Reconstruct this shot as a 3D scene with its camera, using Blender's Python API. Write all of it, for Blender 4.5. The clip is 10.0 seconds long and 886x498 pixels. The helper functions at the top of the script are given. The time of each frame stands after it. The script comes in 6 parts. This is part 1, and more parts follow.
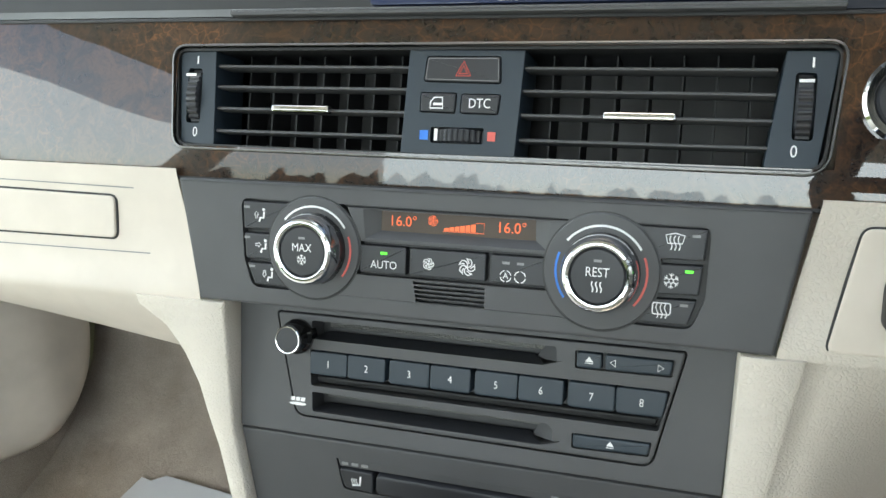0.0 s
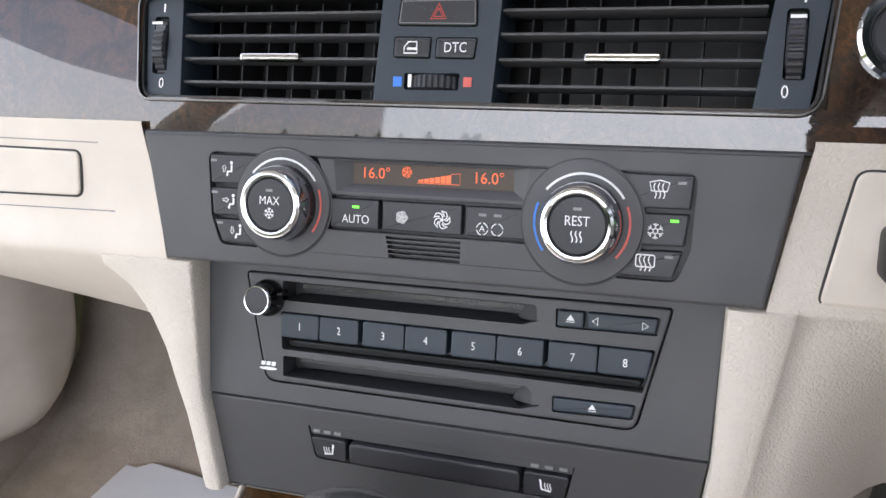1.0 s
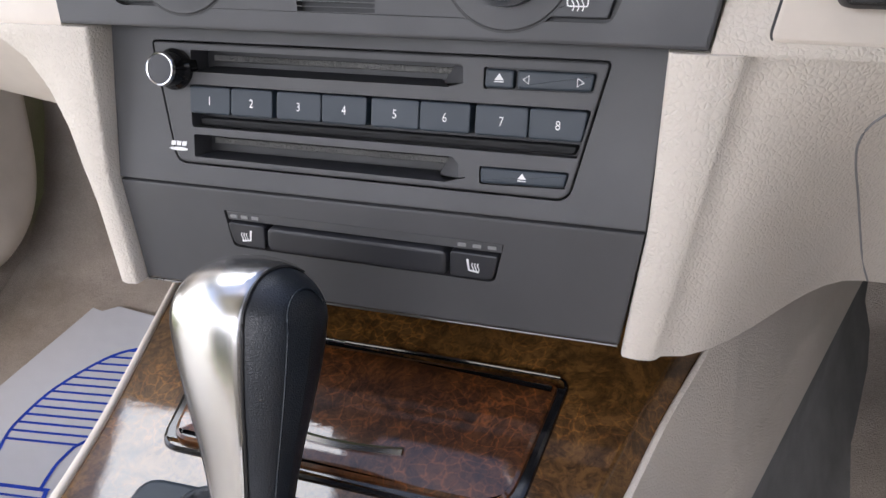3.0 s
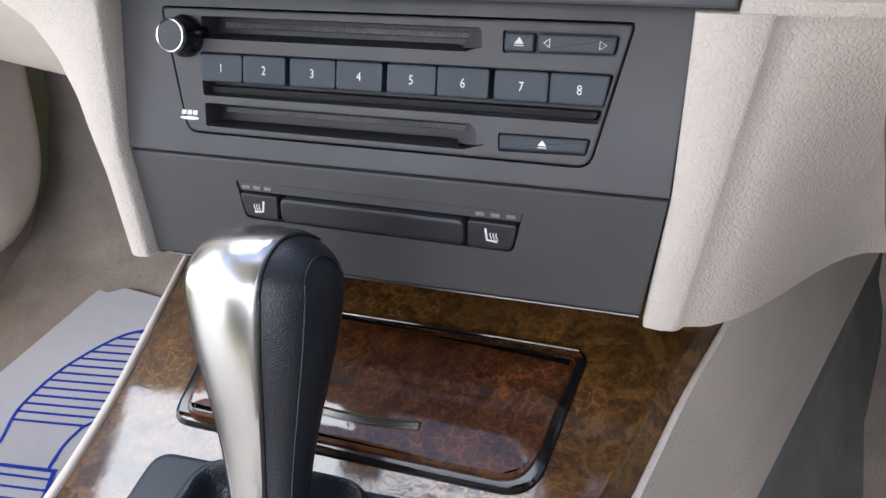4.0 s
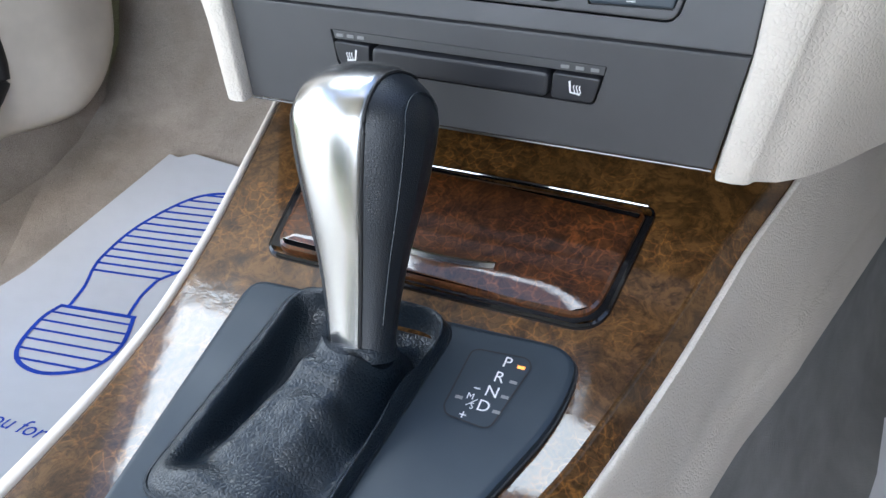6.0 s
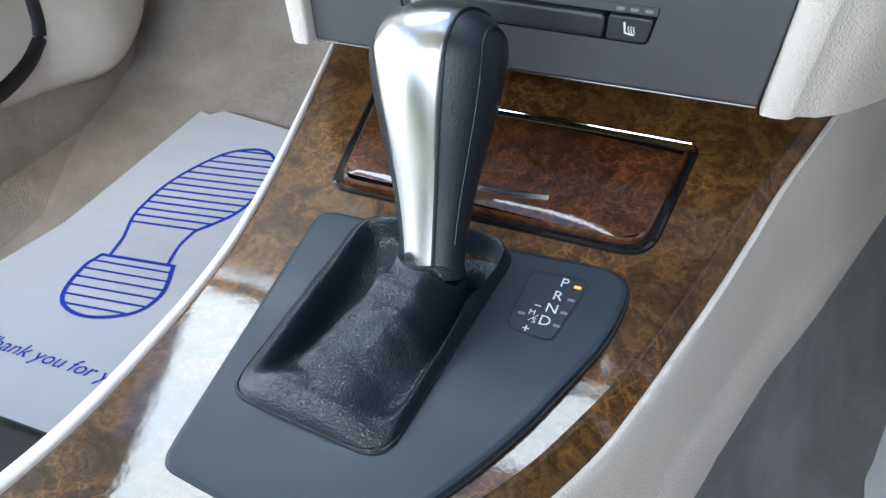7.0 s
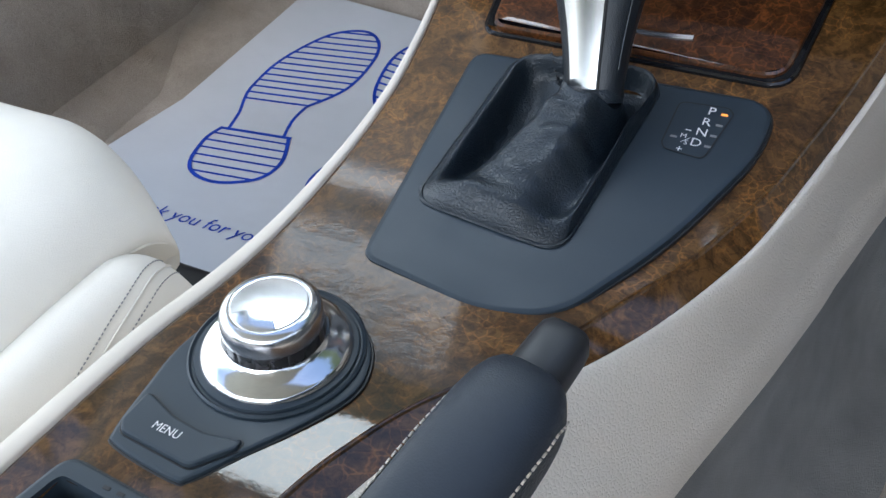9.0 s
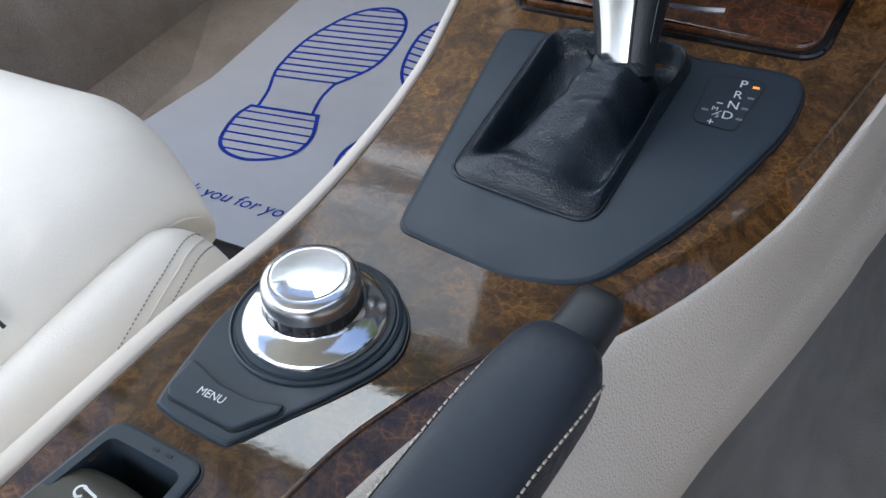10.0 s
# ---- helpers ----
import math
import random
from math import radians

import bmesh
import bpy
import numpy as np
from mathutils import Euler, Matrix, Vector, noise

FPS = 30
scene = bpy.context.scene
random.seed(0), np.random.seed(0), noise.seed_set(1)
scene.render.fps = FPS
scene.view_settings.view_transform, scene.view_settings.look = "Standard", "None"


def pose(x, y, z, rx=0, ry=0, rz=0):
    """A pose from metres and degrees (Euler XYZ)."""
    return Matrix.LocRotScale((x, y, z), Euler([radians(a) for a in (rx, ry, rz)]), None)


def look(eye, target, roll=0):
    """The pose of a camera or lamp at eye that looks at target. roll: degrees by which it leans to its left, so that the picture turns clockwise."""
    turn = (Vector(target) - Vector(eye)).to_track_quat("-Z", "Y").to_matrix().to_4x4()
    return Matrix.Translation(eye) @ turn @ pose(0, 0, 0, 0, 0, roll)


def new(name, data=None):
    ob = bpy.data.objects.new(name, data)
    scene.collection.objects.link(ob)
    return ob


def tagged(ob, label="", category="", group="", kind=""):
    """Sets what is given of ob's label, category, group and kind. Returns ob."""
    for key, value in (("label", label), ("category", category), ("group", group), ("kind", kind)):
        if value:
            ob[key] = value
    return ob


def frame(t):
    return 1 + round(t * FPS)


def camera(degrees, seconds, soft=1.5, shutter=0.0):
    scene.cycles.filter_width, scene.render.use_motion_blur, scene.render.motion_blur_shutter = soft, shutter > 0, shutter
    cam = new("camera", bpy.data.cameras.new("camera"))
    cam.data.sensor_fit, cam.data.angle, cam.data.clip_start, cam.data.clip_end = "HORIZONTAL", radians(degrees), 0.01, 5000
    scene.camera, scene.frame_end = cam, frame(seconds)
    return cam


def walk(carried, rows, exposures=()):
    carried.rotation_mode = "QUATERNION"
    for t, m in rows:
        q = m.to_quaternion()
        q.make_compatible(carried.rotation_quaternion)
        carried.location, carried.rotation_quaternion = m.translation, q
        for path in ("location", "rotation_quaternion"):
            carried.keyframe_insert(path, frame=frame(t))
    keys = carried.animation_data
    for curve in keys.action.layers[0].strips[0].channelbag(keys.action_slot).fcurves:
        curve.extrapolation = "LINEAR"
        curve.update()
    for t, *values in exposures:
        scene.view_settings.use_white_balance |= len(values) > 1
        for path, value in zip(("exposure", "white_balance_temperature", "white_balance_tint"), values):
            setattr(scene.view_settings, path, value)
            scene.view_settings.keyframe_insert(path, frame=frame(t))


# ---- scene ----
cam = camera(55.1, 10.0)
METRES, TILT, LEAN, TURN = 0.34, -21.163, 2.598, 17.871
START_X, START_Y, EYE = 0.1239, -0.3790, 0.6896
ROWS = [
    (0.0, 0.0, 0.0, 0.0, -0.0, 0.0, -0.0),
    (0.5, 0.0218, 0.0317, -0.0406, 0.1, 0.15, -0.08),
    (1.0, 0.0424, 0.063, -0.0747, 0.21, 0.26, -0.18),
    (1.5, 0.064, 0.0822, -0.1008, 0.24, 0.39, -0.24),
    (2.0, 0.1197, 0.1094, -0.1466, 0.32, -1.21, -0.46),
    (2.5, 0.1617, 0.1372, -0.2068, 0.56, -3.73, -0.51),
    (3.0, 0.1584, 0.1702, -0.2514, 0.42, -7.25, -0.31),
    (4.5, 0.13, 0.1956, -0.286, 0.71, -8.88, -0.09),
    (5.0, 0.1169, 0.1723, -0.3094, 2.22, -11.98, -1.01),
    (6.5, 0.0503, 0.0468, -0.3594, 3.89, -15.58, -2.38),
    (7.0, -0.0037, -0.0184, -0.3864, 3.85, -16.69, -2.69),
    (7.5, -0.0449, -0.0764, -0.4098, 4.24, -18.06, -2.99),
    (8.0, -0.0923, -0.1239, -0.4449, 5.78, -20.16, -2.88),
    (8.5, -0.1319, -0.1687, -0.4796, 6.99, -22.09, -2.33),
    (9.0, -0.166, -0.2199, -0.4928, 7.04, -22.28, -2.34),
    (9.5, -0.1726, -0.2325, -0.4941, 7.45, -22.87, -2.17),
    (10.0, -0.1784, -0.2469, -0.4948, 8.44, -23.71, -1.69),
]
EXPOSURES = [(0.0, 1.64, 6900.0, 0.0), (0.5, 1.60, 6850.0, 7.0), (1.0, 1.60, 6850.0, 14.0), (1.5, 1.60, 6900.0, 16.0), (2.5, 1.56, 6950.0, 17.0), (4.5, 1.68, 6550.0, 14.0), (6.5, 1.97, 6150.0, 7.0), (7.5, 1.88, 6100.0, 6.0), (8.5, 1.62, 6150.0, 6.0), (10.0, 1.26, 6300.0, 10.0)]
walk(cam, [(t, pose(START_X, START_Y, EYE, TILT, LEAN, TURN) @ pose(METRES * x, METRES * y, METRES * z, 90 + pitch, roll, yaw)) for t, x, y, z, yaw, pitch, roll in ROWS], EXPOSURES)

# ---- world and light ----
SUN_ELEVATION, SUN_TURN = 50.0, 179.0
world = bpy.data.worlds.new("sky")
scene.world = world
world.use_nodes = True
wn = world.node_tree.nodes
sky = wn.new("ShaderNodeTexSky")
sky.sky_type = "NISHITA"
sky.sun_disc = False
sky.sun_elevation = radians(SUN_ELEVATION)
sky.sun_rotation = radians(-SUN_TURN)
sky.dust_density = 3.0
world.node_tree.links.new(sky.outputs[0], wn["Background"].inputs[0])
wn["Background"].inputs[1].default_value = 0.15
sun = new("sun", bpy.data.lights.new("sun", "SUN"))
sun.data.energy, sun.data.angle, sun.data.color = 3.0, radians(0.6), (1.0, 0.94, 0.86)
# the sun stands high behind the car
se, st = radians(SUN_ELEVATION), radians(SUN_TURN)
SUN_FROM = Vector((-math.sin(st) * math.cos(se), math.cos(st) * math.cos(se), math.sin(se)))
sun.matrix_world = look(SUN_FROM * 20, (0, 0, 0))


def window_light(name, eye, target, w, h, watts, colour=(0.92, 0.96, 1.0)):
    lamp = new(name, bpy.data.lights.new(name, "AREA"))
    lamp.data.shape, lamp.data.size, lamp.data.size_y, lamp.data.energy = "RECTANGLE", w, h, watts
    lamp.data.color = colour
    lamp.matrix_world = look(eye, target)


# unseen area lamps added at the openings in place of sky light
window_light("passenger_sky_fill", (-1.10, -0.42, 0.60), (0.0, -0.27, 0.25), 1.55, 0.85, 4.9, (0.88, 0.94, 1.0))
# this added pair is sized to mirror as pale sky patches in the wood
window_light("windscreen_sky_fill", (-0.430, 0.094, 0.934), (-0.430, -0.278, -0.005), 0.34, 0.166, 0.66, (0.84, 0.93, 1.0))
window_light("windscreen_sky_fill", (-0.115, 0.135, 0.917), (-0.115, -0.237, -0.022), 0.29, 0.066, 0.20, (0.84, 0.93, 1.0))
window_light("driver_sky_fill", (0.98, -0.60, 0.86), (0.0, -0.3, 0.35), 0.9, 0.35, 0.45)
window_light("rear_sky_fill", (-0.1, -1.72, 1.0), (0.0, 0.0, 0.62), 1.3, 0.50, 3.7, (0.74, 0.86, 1.0))


# ---- materials ----
class Mat:
    """A node material built step by step round one Principled shader."""

    def __init__(self, name, colour, rough=0.5, metal=0.0, coat=0.0, spec=0.5):
        self.m = bpy.data.materials.new(name)
        self.m.use_nodes = True
        self.t = self.m.node_tree
        self.b = self.t.nodes["Principled BSDF"]
        for key, value in (("Base Color", (*colour, 1)), ("Roughness", rough), ("Metallic", metal), ("Coat Weight", coat), ("Specular IOR Level", spec)):
            self.b.inputs[key].default_value = value
        self.colour, self.rough = colour, rough
        self.height = None
        self.co = self.t.nodes.new("ShaderNodeTexCoord").outputs["Object"]

    def node(self, kind, **values):
        n = self.t.nodes.new(kind)
        for k, v in values.items():
            n.inputs[k.replace("_", " ")].default_value = v
        return n

    def link(self, a, b):
        self.t.links.new(a, b)

    def noise(self, scale, detail=4.0, rough=0.55, warp=0.0):
        n = self.node("ShaderNodeTexNoise", Scale=scale, Detail=detail, Roughness=rough, Distortion=warp)
        self.link(self.co, n.inputs["Vector"])
        return n.outputs["Fac"]

    def cells(self, scale, feature="F1"):
        n = self.node("ShaderNodeTexVoronoi", Scale=scale)
        n.feature = feature
        self.link(self.co, n.inputs["Vector"])
        return n.outputs["Distance"]

    def span(self, value, a, b, lo, hi):
        n = self.node("ShaderNodeMapRange", From_Min=a, From_Max=b, To_Min=lo, To_Max=hi)
        self.link(value, n.inputs["Value"])
        return n.outputs["Result"]

    def ramp(self, value, stops):
        n = self.node("ShaderNodeValToRGB")
        while len(n.color_ramp.elements) < len(stops):
            n.color_ramp.elements.new(0.5)
        for e, (p, c) in zip(n.color_ramp.elements, stops):
            e.position, e.color = p, (*c, 1)
        self.link(value, n.inputs["Fac"])
        return n.outputs["Color"]

    def mix(self, factor, a, b, kind="MIX"):
        n = self.t.nodes.new("ShaderNodeMix")
        n.data_type, n.blend_type = "RGBA", kind
        for value, key in ((factor, 0), (a, 6), (b, 7)):
            if isinstance(value, (tuple, float, int)):
                n.inputs[key].default_value = (*value, 1) if isinstance(value, tuple) else value
            else:
                self.link(value, n.inputs[key])
        return n.outputs[2]

    def base(self, socket):
        self.link(socket, self.b.inputs["Base Color"])
        return self

    def mottle(self, scale=14.0, amount=0.12):
        """Slow stains and a finer grain over the plain colour."""
        lo, hi = 1 - amount, 1 + amount
        c = self.colour
        slow = self.ramp(self.noise(scale, 5), [(0.3, tuple(v * lo for v in c)), (0.7, tuple(min(1, v * hi) for v in c))])
        return self.base(slow)

    def shine(self, scale, lo, hi):
        self.link(self.span(self.noise(scale, 5), 0.3, 0.7, lo, hi), self.b.inputs["Roughness"])
        return self

    def bump(self, height, strength=0.3, depth=0.0005):
        n = self.node("ShaderNodeBump", Strength=strength, Distance=depth)
        self.link(height, n.inputs["Height"])
        if self.height is not None:
            self.link(self.height, n.inputs["Normal"])
        self.height = n.outputs["Normal"]
        self.link(self.height, self.b.inputs["Normal"])
        return self


def glow(name, colour, power):
    k = Mat(name, tuple(0.6 * v for v in colour), 0.4)
    k.b.inputs["Emission Color"].default_value = (*colour, 1)
    k.b.inputs["Emission Strength"].default_value = power
    return k.m


def leather(name, colour, scale, strength, rough, depth=0.0003):
    k = Mat(name, colour, rough).mottle(9.0, 0.06)
    warp = k.node("ShaderNodeTexNoise", Scale=scale * 0.5, Detail=2.0)
    k.link(k.co, warp.inputs["Vector"])
    bend = k.t.nodes.new("ShaderNodeVectorMath")
    bend.operation = "MULTIPLY_ADD"
    bend.inputs[1].default_value = (0.9 / scale, 0.9 / scale, 0.9 / scale)
    k.link(warp.outputs["Color"], bend.inputs[0])
    k.link(k.co, bend.inputs[2])
    pebble = k.node("ShaderNodeTexVoronoi", Scale=scale)
    pebble.feature = "DISTANCE_TO_EDGE"
    k.link(bend.outputs[0], pebble.inputs["Vector"])
    k.bump(k.span(pebble.outputs["Distance"], 0.0, 0.28, 0.0, 1.0), strength, depth)
    k.bump(k.noise(scale * 0.12, 3), strength * 0.3, 0.0006)
    k.shine(scale * 0.4, rough - 0.06, rough + 0.08)
    return k.m


def plastic(name, colour, rough, grain=2500.0, strength=0.12):
    k = Mat(name, colour, rough).mottle(20.0, 0.07)
    k.bump(k.noise(grain, 2), strength, 0.0002)
    k.shine(35.0, rough - 0.05, rough + 0.06)
    return k.m


def burl(name, dark, mid, light, coat_rough=0.015, wave=0.032, coat_ior=1.55):
    """Burr walnut under clear lacquer: swirling figure, dark knots, fine pores."""
    k = Mat(name, mid, 0.35, coat=1.0)
    k.b.inputs["Coat Roughness"].default_value = coat_rough
    k.b.inputs["Coat IOR"].default_value = coat_ior
    k.b.inputs["Specular IOR Level"].default_value = 0.15
    swirl = k.noise(42.0, 9, 0.70, 1.3)
    figure = k.ramp(swirl, [(0.30, dark), (0.46, mid), (0.56, light), (0.70, mid)])
    veins = k.ramp(k.noise(130.0, 8, 0.72, 2.2), [(0.38, (0.3, 0.25, 0.2)), (0.52, (1.0, 1.0, 1.0))])
    warp = k.node("ShaderNodeTexNoise", Scale=38.0, Detail=4.0)
    k.link(k.co, warp.inputs["Vector"])
    bend = k.t.nodes.new("ShaderNodeVectorMath")
    bend.operation = "MULTIPLY_ADD"
    bend.inputs[1].default_value = (0.022, 0.022, 0.022)
    k.link(warp.outputs["Color"], bend.inputs[0])
    k.link(k.co, bend.inputs[2])
    crackle = k.node("ShaderNodeTexVoronoi", Scale=150.0)
    crackle.feature = "DISTANCE_TO_EDGE"
    k.link(bend.outputs[0], crackle.inputs["Vector"])
    threads = k.ramp(crackle.outputs["Distance"], [(0.0, (2.8, 2.4, 1.8)), (0.09, (1.0, 1.0, 1.0))])
    figure = k.mix(k.span(k.noise(18.0, 3), 0.42, 0.62, 0.0, 0.75), figure, k.mix(1.0, figure, threads, "MULTIPLY"))
    cloud = k.ramp(k.noise(7.0, 4), [(0.35, (0.55, 0.5, 0.48)), (0.65, (1.25, 1.2, 1.1))])
    k.base(k.mix(0.8, k.mix(0.68, figure, veins, "MULTIPLY"), cloud, "MULTIPLY"))
    k.link(k.span(k.noise(60.0, 3), 0.35, 0.7, 0.3, 0.45), k.b.inputs["Roughness"])
    ripple = k.node("ShaderNodeBump", Strength=wave, Distance=0.002)
    k.link(k.noise(70.0, 6, 0.62), ripple.inputs["Height"])
    k.link(ripple.outputs["Normal"], k.b.inputs["Coat Normal"])
    return k.m


GREY = plastic("soft_grey_plastic", (0.060, 0.060, 0.063), 0.50)
GREY_DARK = plastic("dark_recess_plastic", (0.014, 0.014, 0.015), 0.55)
BUTTON = plastic("button_plastic", (0.021, 0.022, 0.026), 0.42)
BLACK = plastic("black_plastic", (0.010, 0.010, 0.011), 0.45)
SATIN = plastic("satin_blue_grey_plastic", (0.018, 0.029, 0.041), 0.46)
CREAM = plastic("cream_plastic", (0.62, 0.555, 0.48), 0.55, 1800.0, 0.15)
CREAM_HIDE = leather("cream_grained_skin", (0.60, 0.545, 0.475), 420.0, 0.85, 0.52, 0.00028)
SEAT_HIDE = leather("off_white_seat_leather", (0.76, 0.715, 0.64), 700.0, 0.25, 0.48)
BLACK_HIDE = leather("black_leather", (0.0085, 0.0145, 0.0215), 480.0, 0.65, 0.35, 0.00024)
GRIP_HIDE = leather("smooth_black_leather", (0.0095, 0.0130, 0.0180), 800.0, 0.45, 0.36, 0.00014)
BRAKE_HIDE = leather("dark_blue_grey_leather", (0.022, 0.029, 0.042), 800.0, 0.15, 0.45)
WOOD = burl("burr_walnut", (0.020, 0.0100, 0.0038), (0.064, 0.0310, 0.0102), (0.126, 0.064, 0.0205))
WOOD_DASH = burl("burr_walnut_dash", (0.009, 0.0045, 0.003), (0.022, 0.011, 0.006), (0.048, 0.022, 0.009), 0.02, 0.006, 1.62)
WOOD_LID = burl("burr_walnut_lid", (0.010, 0.004, 0.002), (0.038, 0.0140, 0.0055), (0.078, 0.029, 0.0095))
COVER = plastic("dark_olive_plastic", (0.060, 0.057, 0.044), 0.32)
LEVER_SILVER = Mat("satin_silver", (0.58, 0.57, 0.56), 0.24, 1.0).shine(25.0, 0.21, 0.26).m
BEAD = Mat("dark_metal_bead", (0.15, 0.145, 0.14), 0.3, 1.0).shine(50.0, 0.26, 0.36).m
CHROME = Mat("polished_chrome", (0.86, 0.86, 0.87), 0.07, 1.0).shine(60.0, 0.04, 0.12).m
CHROME_SOFT = Mat("satin_chrome", (0.74, 0.75, 0.78), 0.18, 1.0).shine(40.0, 0.10, 0.16).m
STEEL = Mat("brushed_silver", (0.74, 0.73, 0.71), 0.15, 1.0).shine(30.0, 0.13, 0.18).m
CHROME_SATIN = Mat("soft_satin_chrome", (0.72, 0.73, 0.76), 0.2, 1.0).shine(40.0, 0.19, 0.24).m
GUNMETAL = Mat("gunmetal", (0.15, 0.15, 0.16), 0.28, 1.0).shine(60.0, 0.22, 0.32).m
DULL = Mat("grey_satin_metal", (0.40, 0.385, 0.36), 0.32, 1.0).shine(50.0, 0.28, 0.42).m
carpet = Mat("beige_carpet", (0.24, 0.205, 0.17), 0.95, spec=0.1)
carpet.base(carpet.mix(0.6, carpet.ramp(carpet.noise(11.0, 6), [(0.3, (0.32, 0.275, 0.235)), (0.7, (0.46, 0.405, 0.355))]), carpet.ramp(carpet.noise(900.0, 2), [(0.3, (0.6, 0.6, 0.6)), (0.7, (1.2, 1.2, 1.2))]), "MULTIPLY"))
carpet.bump(carpet.noise(700.0, 3), 0.8, 0.002).bump(carpet.noise(16.0, 4), 0.5, 0.012)
CARPET = carpet.m
dark_carpet = Mat("dark_grey_carpet", (0.13, 0.128, 0.122), 0.95, spec=0.1).mottle(18.0, 0.3)
dark_carpet.bump(dark_carpet.noise(700.0, 3), 0.8, 0.002)
CARPET_DARK = dark_carpet.m
grey_side = Mat("grey_side_carpet", (0.19, 0.192, 0.19), 0.9, spec=0.15).mottle(18.0, 0.2)
grey_side.bump(grey_side.noise(700.0, 3), 0.6, 0.0015)
SIDE_GREY = grey_side.m
paper = Mat("white_mat_paper", (0.52, 0.535, 0.57), 0.75, spec=0.2).mottle(6.0, 0.05)
paper.bump(paper.noise(9.0, 3), 0.35, 0.012).bump(paper.noise(400.0, 2), 0.1, 0.0003)
PAPER = paper.m
BLUE_INK = Mat("blue_print", (0.012, 0.05, 0.38), 0.7, spec=0.2).mottle(60.0, 0.2).m
WHITE_INK = Mat("white_print", (0.78, 0.78, 0.78), 0.5).mottle(200.0, 0.05).m
GREY_INK = Mat("grey_lens", (0.22, 0.22, 0.22), 0.35).mottle(200.0, 0.05).m
RED_INK = Mat("red_print", (0.62, 0.06, 0.04), 0.5).mottle(200.0, 0.05).m
BLUE_MARK = Mat("blue_mark", (0.03, 0.18, 0.62), 0.5).mottle(200.0, 0.05).m
RED_MARK = Mat("red_mark", (0.60, 0.11, 0.09), 0.5).mottle(200.0, 0.05).m
GREEN_LED = glow("green_led", (0.12, 1.0, 0.05), 0.5)
AMBER_LED = glow("amber_led", (1.0, 0.32, 0.06), 0.5)
LCD = Mat("brown_display", (0.050, 0.030, 0.016), 0.45).mottle(30.0, 0.1).m
LCD_ON = glow("amber_display_segments", (1.0, 0.16, 0.04), 0.22)
SCREEN = Mat("blue_screen", (0.03, 0.04, 0.09), 0.12, coat=0.3).mottle(8.0, 0.2).m
LINING = Mat("light_roof_lining", (0.55, 0.52, 0.47), 0.95, spec=0.1).mottle(15.0, 0.08).m
GLASSY = Mat("black_gloss", (0.008, 0.008, 0.009), 0.08).mottle(60.0, 0.1).m
grass = Mat("ground_grass", (0.06, 0.08, 0.03), 0.95, spec=0.1).mottle(0.8, 0.4)
GROUND = grass.m
LEAF = Mat("far_foliage", (0.035, 0.05, 0.024), 0.9, spec=0.1).mottle(1.5, 0.5).m


# ---- builders ----
def part(name, bm, material, parent=None, label="", smooth=35.0):
    """Links a bmesh as one mesh object, under a thing or a part."""
    bmesh.ops.recalc_face_normals(bm, faces=bm.faces[:])
    lim = radians(smooth)
    for f in bm.faces:
        f.smooth = len(f.verts) <= 4
    for e in bm.edges:
        if len(e.link_faces) == 2 and e.calc_face_angle(0) > lim:
            e.smooth = False
    me = bpy.data.meshes.new(name)
    bm.to_mesh(me)
    bm.free()
    me.materials.append(material)
    ob = new(name, me)
    if parent is not None:
        ob.parent = parent
        ob.matrix_parent_inverse = parent.matrix_world.inverted()
    if label:
        ob["label"] = label
    return ob


def thing(name, at, label, category, group="", kind=""):
    ob = new(name)
    ob.empty_display_size = 0.02
    ob.location = at
    bpy.context.view_layer.update()
    return tagged(ob, label, category, group, kind)


def sheared(y0, z0, slope):
    """A dashboard face: u across the car, v its height, w out of the face."""
    n = Vector((0, -1, slope)).normalized()
    return lambda u, v, w=0.0: Vector((u, y0 + (v - z0) * slope, v)) + n * w


VENT = sheared(0.027, 0.58, 0.38)
CLIMATE = sheared(0.0, 0.493, 0.24)
DISC = sheared(0.0155, 0.481, 0.30)
HEAT = sheared(-0.0049, 0.413, 0.08)
ZY = [-0.75, -0.5, -0.42, -0.39, -0.33, -0.27, -0.215, -0.14, -0.1, -0.065, 0.012, 0.04, 0.12]
ZZ = [0.292, 0.280, 0.2745, 0.2735, 0.268, 0.2635, 0.2670, 0.2765, 0.2825, 0.2900, 0.3145, 0.3235, 0.350]


def console_z(y):
    return float(np.mean(np.interp(y + np.linspace(-0.042, 0.042, 15), ZY, ZZ)))


def TOP(u, v, w=0.0):
    """The console's upper face: u across, v along the car, w up out of it."""
    s = (console_z(v + 0.004) - console_z(v - 0.004)) / 0.008
    n = Vector((0, -s, 1)).normalized()
    return Vector((u, v, console_z(v))) + n * w


def rounded(pts, r, n=5):
    """A closed outline with its corners rounded; r one radius, or one for each corner."""
    out = []
    pts = [Vector(p) for p in pts]
    for i, p in enumerate(pts):
        rr = r[i] if isinstance(r, (list, tuple)) else r
        a, b = (pts[i - 1] - p), (pts[(i + 1) % len(pts)] - p)
        la, lb = a.length, b.length
        a, b = a / la, b / lb
        ang = math.acos(max(-1, min(1, a.dot(b))))
        if rr <= 0 or ang > 3.05:
            out.append(p)
            continue
        d = min(rr / math.tan(ang / 2), la * 0.48, lb * 0.48)
        s, e = p + a * d, p + b * d
        for k in range(n + 1):
            q = k / n
            out.append(s * (1 - q) ** 2 + p * 2 * q * (1 - q) + e * q * q)
    return out


